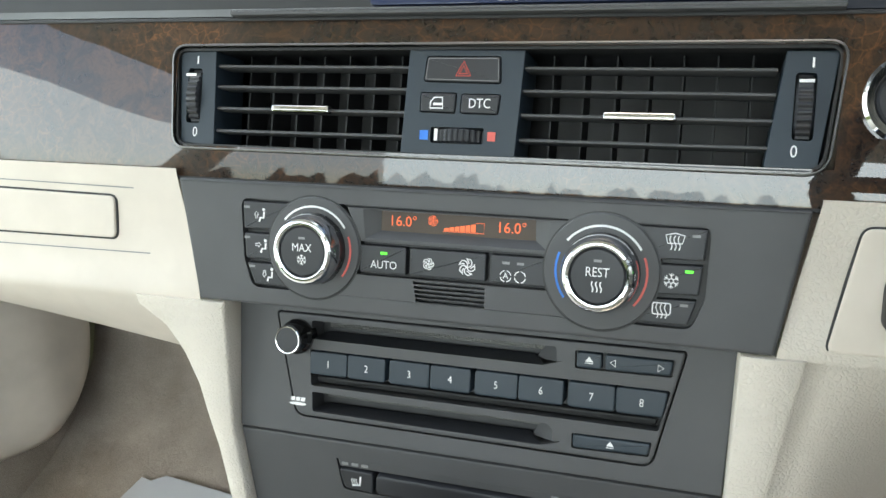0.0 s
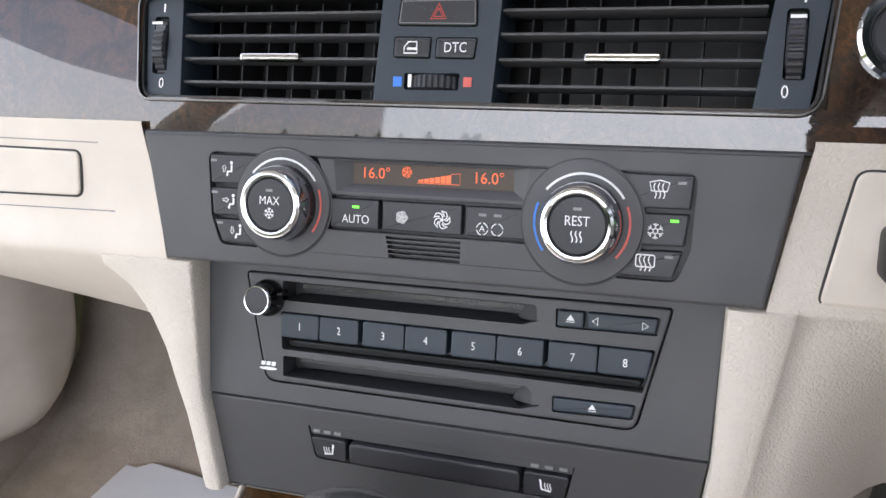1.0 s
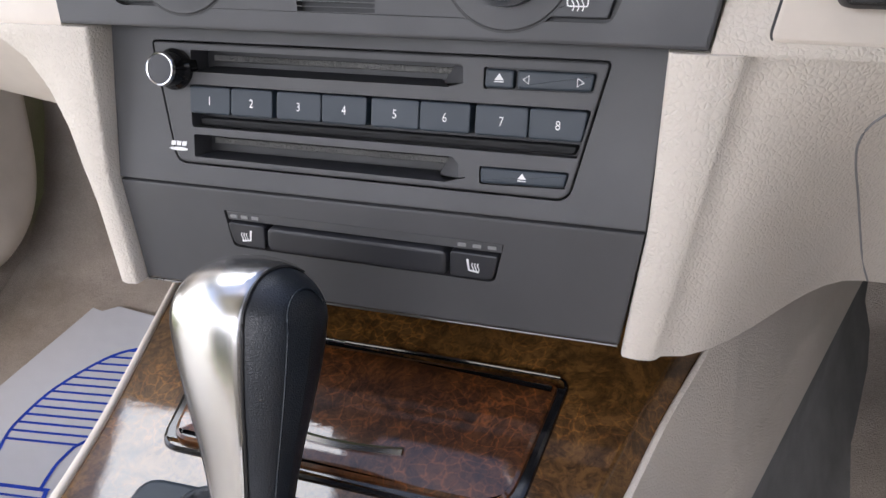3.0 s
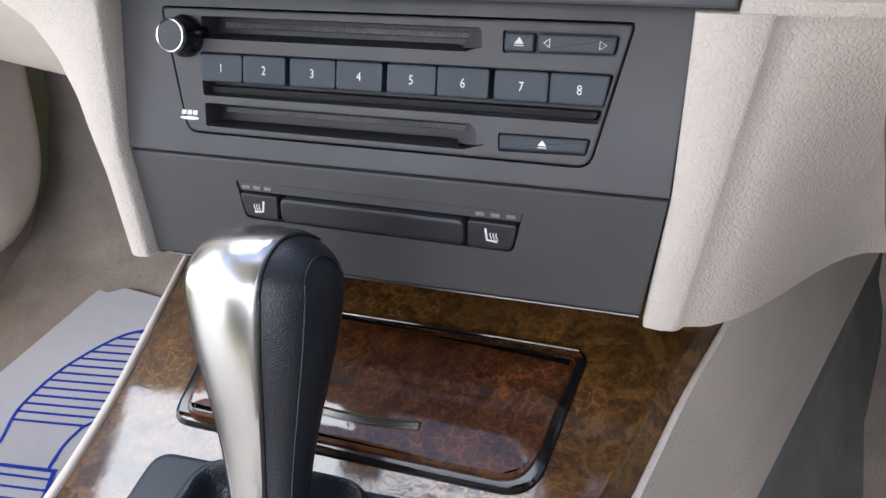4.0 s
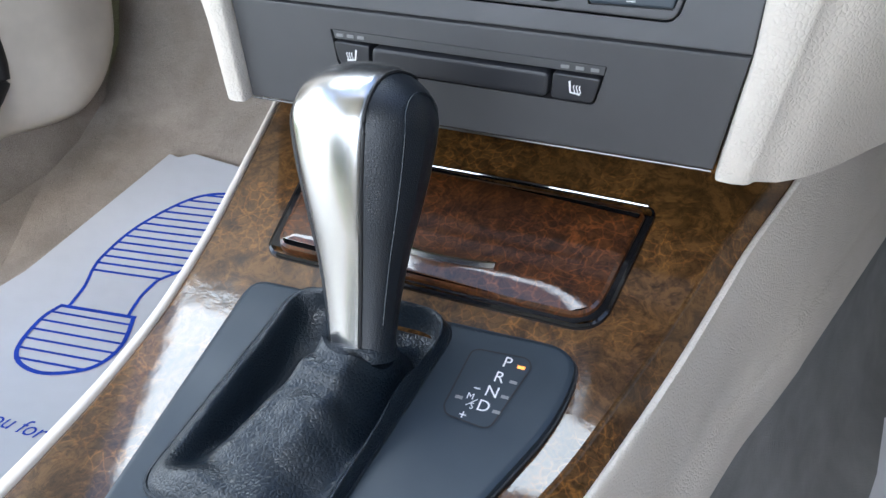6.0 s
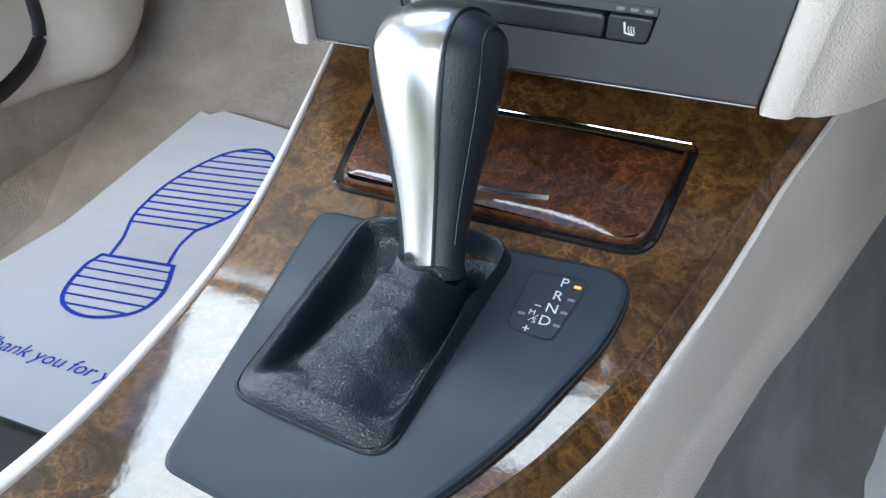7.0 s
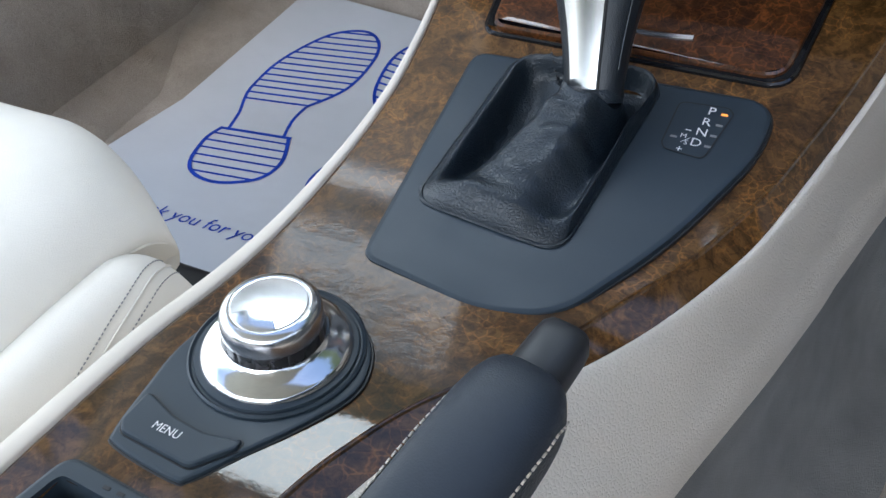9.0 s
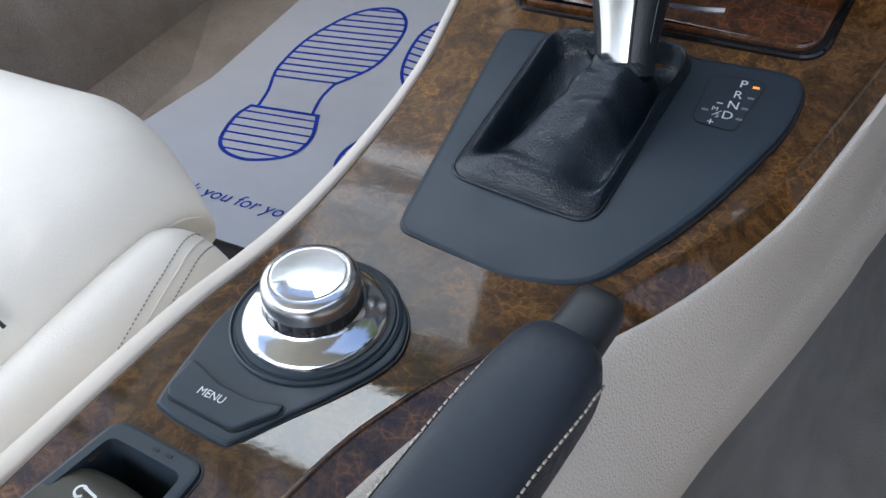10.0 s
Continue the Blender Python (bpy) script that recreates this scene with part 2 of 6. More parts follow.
def smooth_loop(pts, n=6, closed=True):
    """A Catmull-Rom curve through the points."""
    pts = [Vector(p) for p in pts]
    m = len(pts)
    out = []
    for i in range(m if closed else m - 1):
        if closed:
            a, b, c, d = pts[i - 1], pts[i], pts[(i + 1) % m], pts[(i + 2) % m]
        else:
            a, b, c, d = pts[max(i - 1, 0)], pts[i], pts[i + 1], pts[min(i + 2, m - 1)]
        for k in range(n):
            t = k / n
            out.append(0.5 * (2 * b + (c - a) * t + (2 * a - 5 * b + 4 * c - d) * t * t + (3 * b - a - 3 * c + d) * t ** 3))
    if not closed:
        out.append(pts[-1])
    return out


def inset(loop, d):
    """The outline moved inwards by d."""
    loop = [Vector(p) for p in loop]
    area = sum(loop[i - 1].x * loop[i].y - loop[i].x * loop[i - 1].y for i in range(len(loop)))
    s = 1 if area > 0 else -1
    out = []
    for i, p in enumerate(loop):
        a, b = p - loop[i - 1], loop[(i + 1) % len(loop)] - p
        if a.length < 1e-9:
            a = b
        if b.length < 1e-9:
            b = a
        na, nb = Vector((-a.y, a.x)).normalized(), Vector((-b.y, b.x)).normalized()
        k = na + nb
        k = k / max(0.35, k.length_squared / 2) if k.length > 1e-6 else na
        out.append(p + k * d * s)
    return out


def ring(bm, loop, f, w):
    return [bm.verts.new(f(p.x, p.y, w)) for p in loop]


def bridge(bm, a, b):
    for i in range(len(a)):
        j = (i + 1) % len(a)
        bm.faces.new((a[i], a[j], b[j], b[i]))


def slab(loop, f, w0, w1, bevel=0.0005, crown=0.0, holes=(), bm=None):
    """A plate with a rounded front edge: from depth w0 to w1 over the face f; holes go through it; crown raises its middle."""
    bm = bm or bmesh.new()
    loop = [Vector(p) for p in loop]
    rows = [ring(bm, loop, f, w0), ring(bm, loop, f, w1 - bevel), ring(bm, inset(loop, bevel * 0.3), f, w1 - bevel * 0.3), ring(bm, inset(loop, bevel), f, w1), ring(bm, inset(loop, bevel * 1.35 + 0.0001), f, w1)]
    for a, b in zip(rows, rows[1:]):
        bridge(bm, a, b)
    if holes:
        edges = []
        tops = [rows[-1]]
        for h in holes:
            h = [Vector(p) for p in h]
            t, l = ring(bm, h, f, w1), ring(bm, h, f, w0)
            bridge(bm, t, l)
            tops.append(t)
        for t in tops:
            for i in range(len(t)):
                e = bm.edges.get((t[i - 1], t[i]))
                edges.append(e)
        bmesh.ops.triangle_fill(bm, use_beauty=True, use_dissolve=False, edges=edges)
    elif crown:
        mid = sum(loop, Vector((0, 0))) / len(loop)
        prev = rows[-1]
        for q in (0.7, 0.35):
            nxt = ring(bm, [mid + (p - mid) * q for p in inset(loop, bevel * 1.35 + 0.0001)], f, w1 + crown * (1 - q * q))
            bridge(bm, prev, nxt)
            prev = nxt
        bm.faces.new(prev)
    else:
        bm.faces.new(rows[-1])
    return bm


def box(u0, u1, v0, v1):
    return [(u0, v0), (u1, v0), (u1, v1), (u0, v1)]


def circle(u, v, r, n=40, a0=0.0, a1=360.0):
    return [Vector((u + r * math.cos(radians(a0 + (a1 - a0) * k / n)), v + r * math.sin(radians(a0 + (a1 - a0) * k / n)))) for k in range(n)]


def lathe(profile, place, n=56, bm=None):
    """A turned body: profile of (radius, height) round the axis of place(x, y, h)."""
    bm = bm or bmesh.new()
    rows = []
    for r, h in profile:
        if r <= 1e-6:
            rows.append([bm.verts.new(place(0, 0, h))])
        else:
            rows.append([bm.verts.new(place(r * math.cos(2 * math.pi * k / n), r * math.sin(2 * math.pi * k / n), h)) for k in range(n)])
    for a, b in zip(rows, rows[1:]):
        if len(a) == 1 and len(b) == 1:
            continue
        for k in range(n):
            j = (k + 1) % n
            if len(a) == 1:
                bm.faces.new((a[0], b[k], b[j]))
            elif len(b) == 1:
                bm.faces.new((a[k], a[j], b[0]))
            else:
                bm.faces.new((a[k], a[j], b[j], b[k]))
    return bm


def grid(rows, bm=None, closed=False):
    """A sheet through rows of points."""
    bm = bm or bmesh.new()
    vs = [[bm.verts.new(p) for p in r] for r in rows]
    for a, b in zip(vs, vs[1:]):
        m = len(a)
        for i in range(m if closed else m - 1):
            j = (i + 1) % m
            bm.faces.new((a[i], a[j], b[j], b[i]))
    return bm


def solid(rows, drop):
    """A sheet with thickness: its underside lies at the offset drop."""
    bm = grid(rows)
    d = Vector(drop)
    low = [[Vector(p) + d for p in r] for r in rows]
    grid(low, bm)
    edge = lambda g: [*g[0], *[r[-1] for r in g[1:]], *g[-1][-2::-1], *[r[0] for r in g[-2:0:-1]]]
    grid([[Vector(p) for p in edge(rows)] , edge(low)], bm, closed=True)
    bmesh.ops.remove_doubles(bm, verts=bm.verts[:], dist=1e-6)
    return bm


def tube(points, r, n=10, bm=None, cap=True):
    bm = bm or bmesh.new()
    pts = [Vector(p) for p in points]
    rows = []
    for i, p in enumerate(pts):
        d = (pts[min(i + 1, len(pts) - 1)] - pts[max(i - 1, 0)]).normalized()
        up = Vector((0, 0, 1)) if abs(d.z) < 0.9 else Vector((1, 0, 0))
        a = d.cross(up).normalized()
        b = a.cross(d)
        rr = r[i] if isinstance(r, (list, tuple)) else r
        rows.append([bm.verts.new(p + (a * math.cos(2 * math.pi * k / n) + b * math.sin(2 * math.pi * k / n)) * rr) for k in range(n)])
    for a, b in zip(rows, rows[1:]):
        bridge(bm, a, b)
    if cap:
        bm.faces.new(rows[0])
        bm.faces.new(rows[-1])
    return bm


def block(x0, x1, y0, y1, z0, z1, r=0.01, n=3):
    """A box with rounded edges."""
    bm = bmesh.new()
    bmesh.ops.create_cube(bm, size=1, matrix=Matrix.Translation(((x0 + x1) / 2, (y0 + y1) / 2, (z0 + z1) / 2)) @ Matrix.Diagonal((x1 - x0, y1 - y0, z1 - z0, 1)))
    if r:
        bmesh.ops.bevel(bm, geom=bm.edges[:], offset=r, segments=n, profile=0.5, affect="EDGES")
    return bm


class Ink:
    """Flat print on a face: strokes, discs and letters gathered into one mesh."""

    def __init__(self, f, w):
        self.bm, self.f, self.w = bmesh.new(), f, w

    def poly(self, pts):
        self.bm.faces.new([self.bm.verts.new(self.f(p[0], p[1], self.w)) for p in pts])
        return self

    def disc(self, u, v, r, n=14):
        return self.poly([(p.x, p.y) for p in circle(u, v, r, n)])

    def stroke(self, pts, width, closed=False):
        pts = [Vector(p) for p in pts]
        m = len(pts)
        left, right = [], []
        for i, p in enumerate(pts):
            a = pts[i - 1] if (i or closed) else p
            b = pts[(i + 1) % m] if (i < m - 1 or closed) else p
            d = b - a
            d = Vector((-d.y, d.x)).normalized() * width / 2
            left.append(self.bm.verts.new(self.f(p.x + d.x, p.y + d.y, self.w)))
            right.append(self.bm.verts.new(self.f(p.x - d.x, p.y - d.y, self.w)))
        for i in range(m if closed else m - 1):
            j = (i + 1) % m
            self.bm.faces.new((left[i], left[j], right[j], right[i]))
        return self

    def arc(self, u, v, r, a0, a1, width, n=24):
        return self.stroke([(u + r * math.cos(radians(a0 + (a1 - a0) * k / n)), v + r * math.sin(radians(a0 + (a1 - a0) * k / n))) for k in range(n + 1)], width)

    def text(self, body, u, v, size, turn=0.0, squeeze=1.0, slant=0.0, fit=None):
        """Letters of the built-in font, centred on (u, v); size is their height."""
        cu = bpy.data.curves.new("letters", "FONT")
        cu.body, cu.align_x, cu.align_y, cu.size = body, "CENTER", "CENTER", size / 0.7
        cu.resolution_u = 3
        cu.shear = slant
        ob = bpy.data.objects.new("letters", cu)
        scene.collection.objects.link(ob)
        bpy.context.view_layer.update()
        me = bpy.data.meshes.new_from_object(ob.evaluated_get(bpy.context.evaluated_depsgraph_get()))
        bpy.data.objects.remove(ob)
        if fit:
            xs = [p.co.x for p in me.vertices]
            squeeze = fit / (max(xs) - min(xs))
        c, s = math.cos(radians(turn)), math.sin(radians(turn))
        vs = [self.bm.verts.new(self.f(u + c * p.co.x * squeeze - s * p.co.y, v + s * p.co.x * squeeze + c * p.co.y, self.w)) for p in me.vertices]
        for poly in me.polygons:
            try:
                self.bm.faces.new([vs[i] for i in poly.vertices])
            except ValueError:
                pass
        bpy.data.meshes.remove(me)
        return self

    def done(self, name, material, parent, label=""):
        return part(name, self.bm, material, parent, label)


def lerp(x, xs, ys):
    return float(np.interp(x, xs, ys))


def steps(a, b, n):
    return [a + (b - a) * k / n for k in range(n + 1)]


# ---- shell of the car: floor, sides, roof, ground outside ----
bm = grid([[(-40, y, -0.35), (-3, y, -0.35), (3, y, -0.35), (40, y, -0.35)] for y in (-40, -4, 4, 40)])
tagged(part("ground", bm, GROUND), "green grassy ground outside the car", "ground", kind="structure")
FLOOR_Y = [-1.9, -0.3, 0.0, 0.14, 0.25, 0.36, 0.44, 0.50, 0.54, 0.56]
FLOOR_Z = [-0.012, -0.012, -0.012, -0.010, 0.012, 0.032, 0.060, 0.12, 0.22, 0.52]
bm = grid([[(x, y + 0.02 * math.sin(9 * x), z) for x in steps(-0.72, 0.72, 24)] for y, z in zip(FLOOR_Y, FLOOR_Z)])
tagged(part("floor", bm, CARPET), "beige carpet over the floor and toe board", "floor", kind="structure")
# right side, unseen, is taller and darker to hold back driver-side light
for name, side in (("wall_left", -1), ("wall_right_light_block", 1)):
    bm = grid([[(side * x, y, z) for x, z in ((0.64, -0.012), (0.70, 0.02), (0.725, 0.09), (0.735, 0.14), (0.74, 0.15 if side < 0 and y < 0.2 else 0.66), (0.80, 0.15 if side < 0 and y < 0.2 else 0.66), (0.80, -0.05))] for y in steps(-1.9, 0.75, 26)])
    tagged(part(name, bm, CARPET if side < 0 else CARPET_DARK), "plain carpeted side of the cabin", "wall", kind="structure")
# unseen roof, added to keep sun and sky off the seats
bm = block(-0.86, 0.86, -1.55, -0.28, 1.15, 1.18, 0.012)
tagged(part("ceiling", bm, LINING), "unseen light grey roof lining added to shade the cabin", "ceiling", kind="structure")
for name, pts in (("windscreen_pillar_trim", [(-0.70, -0.26, 1.14), (-0.74, 0.25, 0.92), (-0.78, 0.75, 0.68)]), ("windscreen_pillar_trim", [(0.70, -0.26, 1.14), (0.74, 0.25, 0.92), (0.78, 0.75, 0.68)]),
                  ("door_pillar_trim", [(-0.78, -0.85, 0.05), (-0.78, -0.85, 0.66), (-0.72, -0.9, 1.16)]), ("door_pillar_trim", [(0.78, -0.85, 0.05), (0.78, -0.85, 0.66), (0.72, -0.9, 1.16)])):
    tagged(part(name, tube(pts, 0.045), LINING), "light trim of a roof pillar", "trim", kind="structure")
# unseen rear end, added to close off light from behind
bm = block(-0.75, 0.75, -1.9, -1.75, 0.0, 0.68, 0.03)
tagged(part("wall_rear", bm, LINING), "unseen plain light rear end added to enclose the cabin", "wall", kind="structure")
# unseen trees; heights by direction choose how much sky the wood mirrors
bm = bmesh.new()
rng = random.Random(5)
hedge = []
for k in range(721):
    deg = k / 2
    a = radians(deg)
    up = lerp(deg, [0, 45, 75, 108, 122, 150, 190, 215, 300, 360], [38, 50, 60, 60, 55, 50, 14, 9, 12, 38])
    r = 11 + 0.8 * math.sin(3 * a)
    h = r * math.tan(radians(up)) * (1 + 0.10 * math.sin(9 * a) + 0.07 * math.sin(23 * a + 1) + 0.05 * math.sin(57 * a)) + rng.uniform(-0.5, 0.5)
    hedge.append((r * math.cos(a), r * math.sin(a), h))
grid([[(x, y, -0.35) for x, y, z in hedge], hedge], bm)
tagged(part("backdrop", bm, LEAF), "unseen dark line of trees added to block low sky", "backdrop", kind="structure")

# ---- dashboard: dark upper part with the screen ----
dash = thing("dashboard", (0, 0.1, 0.66), "dark grey dashboard top with a wide screen recess", "dashboard")
rows = []
for x in (-0.74, -0.4, -0.14, 0.2, 0.4, 0.74):
    rows.append([(x, 0.054, 0.6425), (x, 0.052, 0.6445), (x, 0.058, 0.648), (x, 0.075, 0.69), (x, 0.10, 0.715), (x, 0.3, 0.72), (x, 0.76, 0.68), (x, 0.76, 0.62), (x, 0.08, 0.62)])
part("upper_pad", grid(rows), GREY_DARK, dash)
SCR = sheared(0.0545, 0.6485, 0.38)
part("screen_frame", slab(rounded(box(-0.140, 0.1735, 0.6440, 0.6472), 0.0012), VENT, -0.002, 0.0052, 0.0008), GREY, dash, "narrow grey ledge below the screen")
screen = part("screen", slab(rounded(box(-0.0565, 0.1700, 0.6484, 0.700), 0.002), VENT, 0.0, 0.0042, 0.0004), SCREEN, dash, "dark blue navigation screen")
Ink(VENT, 0.0044).text("Entertainment", 0.030, 0.6512, 0.0042).done("lettering", WHITE_INK, screen)
Ink(VENT, 0.0044).poly(box(0.0005, 0.168, 0.6486, 0.6548)).done("menu_bar", SCREEN, screen)

# ---- wood strip with the vents ----
V0, V1, HU, HV0, HV1 = 0.5600, 0.6425, 0.1735, 0.5765, 0.6290


def strip_face(u, v, w=0.0):
    q = (v - V0) / (V1 - V0) * 2 - 1
    return VENT(u, v, w + 0.0028 * (1 - abs(q) ** 2.6) - 0.0006)


us = sorted({*steps(-0.74, -0.25, 16), *steps(-0.25, -HU, 4), *steps(-HU, HU, 16), *steps(HU, 0.30, 6), *steps(0.3, 0.74, 8)})
vs = sorted({*steps(V0, HV0, 6), *steps(HV0, HV1, 8), *steps(HV1, V1, 5)})
bm = bmesh.new()
pts = [[bm.verts.new(strip_face(u, v)) for v in vs] for u in us]
for i in range(len(us) - 1):
    for j in range(len(vs) - 1):
        cu, cv = (us[i] + us[i + 1]) / 2, (vs[j] + vs[j + 1]) / 2
        if abs(cu) < HU and HV0 < cv < HV1:
            continue
        bm.faces.new((pts[i][j], pts[i + 1][j], pts[i + 1][j + 1], pts[i][j + 1]))
wood_strip = thing("wood_trim", (0, 0.03, 0.6), "glossy dark burr walnut strip across the dashboard", "trim")
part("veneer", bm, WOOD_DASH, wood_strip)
for v in (V0 - 0.0009, V1 + 0.0006):
    part("edge_bead", slab(rounded(box(-0.74, 0.74, v - 0.0009, v + 0.0009), 0.0006, 2), VENT, -0.004, 0.0004, 0.0004), GREY_DARK, wood_strip, "thin dark joint along the wood")

# ---- cream lower dashboard, both sides ----
PROFILE = [(0.0172, 0.5650), (0.0152, 0.552), (0.0120, 0.530), (0.0070, 0.510), (0.0030, 0.4985), (0.0015, 0.491), (0.0045, 0.4845), (0.014, 0.477), (0.034, 0.466), (0.062, 0.456), (0.10, 0.450), (0.22, 0.448)]


def cream_edge(z, side):
    return side * lerp(z, [0.44, 0.493, 0.5626], [0.1545, 0.1553, 0.1690])


left_panel = thing("lower_dashboard", (-0.45, 0.02, 0.5), "cream lower dashboard panel with a closed storage drawer", "dashboard panel")
prof = smooth_loop([(a, b) for a, b in PROFILE], 4, closed=False)
LX = [-0.16, -0.20, -0.25, -0.3, -0.36, -0.42, -0.5, -0.6, -0.74]
bm = grid([[(x if k else cream_edge(p.y, -1) - 0.0006, p.x, p.y - lerp(x, [-0.42, -0.20], [0.0, 0.034]) * min(1.0, max(0.0, (0.487 - p.y) / 0.03))) for p in prof] for k, x in enumerate(LX)])
part("shell", bm, CREAM, left_panel)
PANEL_L = lambda u, v, w=0.0: Vector((u, lerp(v, [0.4985, 0.510, 0.530, 0.552, 0.565], [0.0030, 0.0070, 0.0120, 0.0152, 0.0172]), v)) + Vector((0, -1, 0.2)).normalized() * w
drawer = rounded([(-0.2135, 0.5225), (-0.2125, 0.5470), (-0.55, 0.5500), (-0.55, 0.5195)], 0.004)
part("drawer_gap", slab(inset(drawer, -0.0012), PANEL_L, -0.002, 0.0004, 0.0002), GREY_DARK, left_panel, "dark gap round the drawer")
part("drawer", slab(drawer, PANEL_L, -0.002, 0.0018, 0.0010), CREAM, left_panel, "cream drawer front with a rounded edge")
# crease shade drawn as flat grey strokes on the cream
for a, b in (((-0.199, 0.5525), (-0.55, 0.556)), ((-0.190, 0.5150), (-0.55, 0.512))):
    Ink(PANEL_L, 0.0005).stroke([a, ((a[0] + b[0]) / 2, (a[1] + b[1]) / 2), b], 0.0007).done("crease", GREY_INK, left_panel, "fine grey line drawn for the shade in a crease")

right_panel = thing("driver_dashboard", (0.3, 0.02, 0.5), "cream lower dashboard panel round the key slot", "dashboard panel")
bm = grid([[(x if k else cream_edge(p.y, 1) + 0.0006, p.x, p.y) for p in prof if p.y > 0.4905] for k, x in enumerate([0.16, 0.19, 0.24, 0.3, 0.4, 0.5, 0.74])])
part("shell", bm, CREAM_HIDE, right_panel)
panel = rounded([(0.1765, 0.4965), (0.40, 0.4940), (0.40, 0.5535), (0.1875, 0.5535)], [0.004, 0, 0, 0.006])
part("panel_gap", slab(inset(panel, -0.0009), PANEL_L, -0.002, 0.0004, 0.0002), GREY_DARK, right_panel, "dark gap round the panel")
part("key_panel", slab(panel, PANEL_L, -0.002, 0.0013, 0.0012), CREAM, right_panel, "smooth cream panel")
SLOT = lambda u, v, w=0.0: PANEL_L(u - 0.0025, v - 0.0050, w)
part("key_bezel", slab(rounded(box(0.1960, 0.262, 0.5105, 0.5410), 0.006), SLOT, 0.0, 0.0022, 0.0016, holes=[rounded(box(0.1990, 0.259, 0.5135, 0.5380), 0.004)]), CREAM, right_panel, "raised cream rim of the key slot")
part("key_slot", slab(rounded(box(0.1990, 0.259, 0.5135, 0.5380), 0.004), SLOT, 0.0, 0.0016, 0.0003), BLACK, right_panel, "black key slot")

# key fob standing out of its slot
fob = thing("key_fob", (0.23, 0.0, 0.52), "black car key fob with a chrome inlay in its slot", "key")
FOB = lambda u, v, w=0.0: SLOT(u, v, w)
part("case", slab(rounded(box(0.2002, 0.257, 0.5145, 0.5372), 0.005), FOB, 0.0018, 0.020, 0.004, crown=0.001), BLACK, fob)
part("inlay", slab(rounded(box(0.2150, 0.254, 0.5292, 0.5350), 0.002), FOB, 0.0195, 0.0212, 0.0005), CHROME, fob, "chrome inlay")
part("notch", slab(rounded(box(0.2035, 0.2140, 0.5165, 0.5205), 0.0005), FOB, 0.019, 0.0207, 0.0003), GREY_DARK, fob, "dark square recess")

# starter button at the edge of the wood
starter = thing("starter_button", (0.197, 0.03, 0.6075), "round starter button with a wide chrome ring", "button")
turned = lambda cu, cv, f: (lambda x, y, h: f(cu + x, cv + y, h))
sb = turned(0.2005, 0.6060, strip_face)
part("chrome_ring", lathe([(0.0185, -0.002), (0.0185, 0.0035), (0.0170, 0.0052), (0.0140, 0.0050), (0.0128, 0.0025), (0.0128, -0.002)], sb), CHROME, starter)
part("button_face", lathe([(0.0127, 0.0), (0.0127, 0.0024), (0.0115, 0.0034), (0, 0.0038)], sb), BUTTON, starter)

# ---- centre stack base: grey plates ----
plate = thing("climate_panel", (0, 0.0, 0.53), "dark grey climate control panel with two round dials", "control panel")
outline = [(-0.1550, 0.4930), (0.1550, 0.4930), (0.1662, 0.5600), (-0.1680, 0.5600)]
INNER = rounded([(-0.1205, 0.5025), (0.1165, 0.5015), (0.1222, 0.5160), (0.1232, 0.5500), (-0.1275, 0.5508), (-0.1258, 0.5180)], [0.006, 0.006, 0.006, 0.005, 0.005, 0.006])
part("face_plate", slab(rounded(outline, 0.001, 2), CLIMATE, -0.03, 0.0, 0.0012, holes=[INNER]), GREY, plate)
part("recess", slab(inset(INNER, -0.0006), CLIMATE, -0.03, -0.0050, 0.0002), BLACK, plate, "black joint between the keys")

stack = thing("centre_stack_panel", (0, 0.0, 0.42), "dark grey centre stack panel below the climate controls", "control panel")
DISC_OUT = rounded([(-0.1012, 0.4238), (0.1022, 0.4230), (0.1158, 0.4805), (0.1150, 0.4828), (-0.1155, 0.4826)], [0.008, 0.008, 0.002, 0.002, 0.003])
part("upper_plate", slab([(-0.1370, 0.4138), (0.1370, 0.4138), (0.1400, 0.4940), (-0.1400, 0.4940)], DISC, -0.03, 0.0, 0.0006, holes=[DISC_OUT]), GREY, stack)
HEAT_OUT = rounded([(-0.0720, 0.3815), (0.0690, 0.3800), (0.0735, 0.4003), (-0.0755, 0.4015)], [0.004, 0.004, 0.001, 0.001])
part("lower_plate", slab([(-0.1305, 0.3560), (0.1290, 0.3560), (0.1368, 0.4126), (-0.1368, 0.4126)], HEAT, -0.03, 0.0, 0.0012, holes=[HEAT_OUT]), GREY, stack)

part("lower_bead", tube([HEAT(u, 0.3553, -0.0006) for u in steps(-0.1298, 0.1283, 8)], 0.0007, 8), BEAD, stack, "thin dark metal bead along the lower edge")

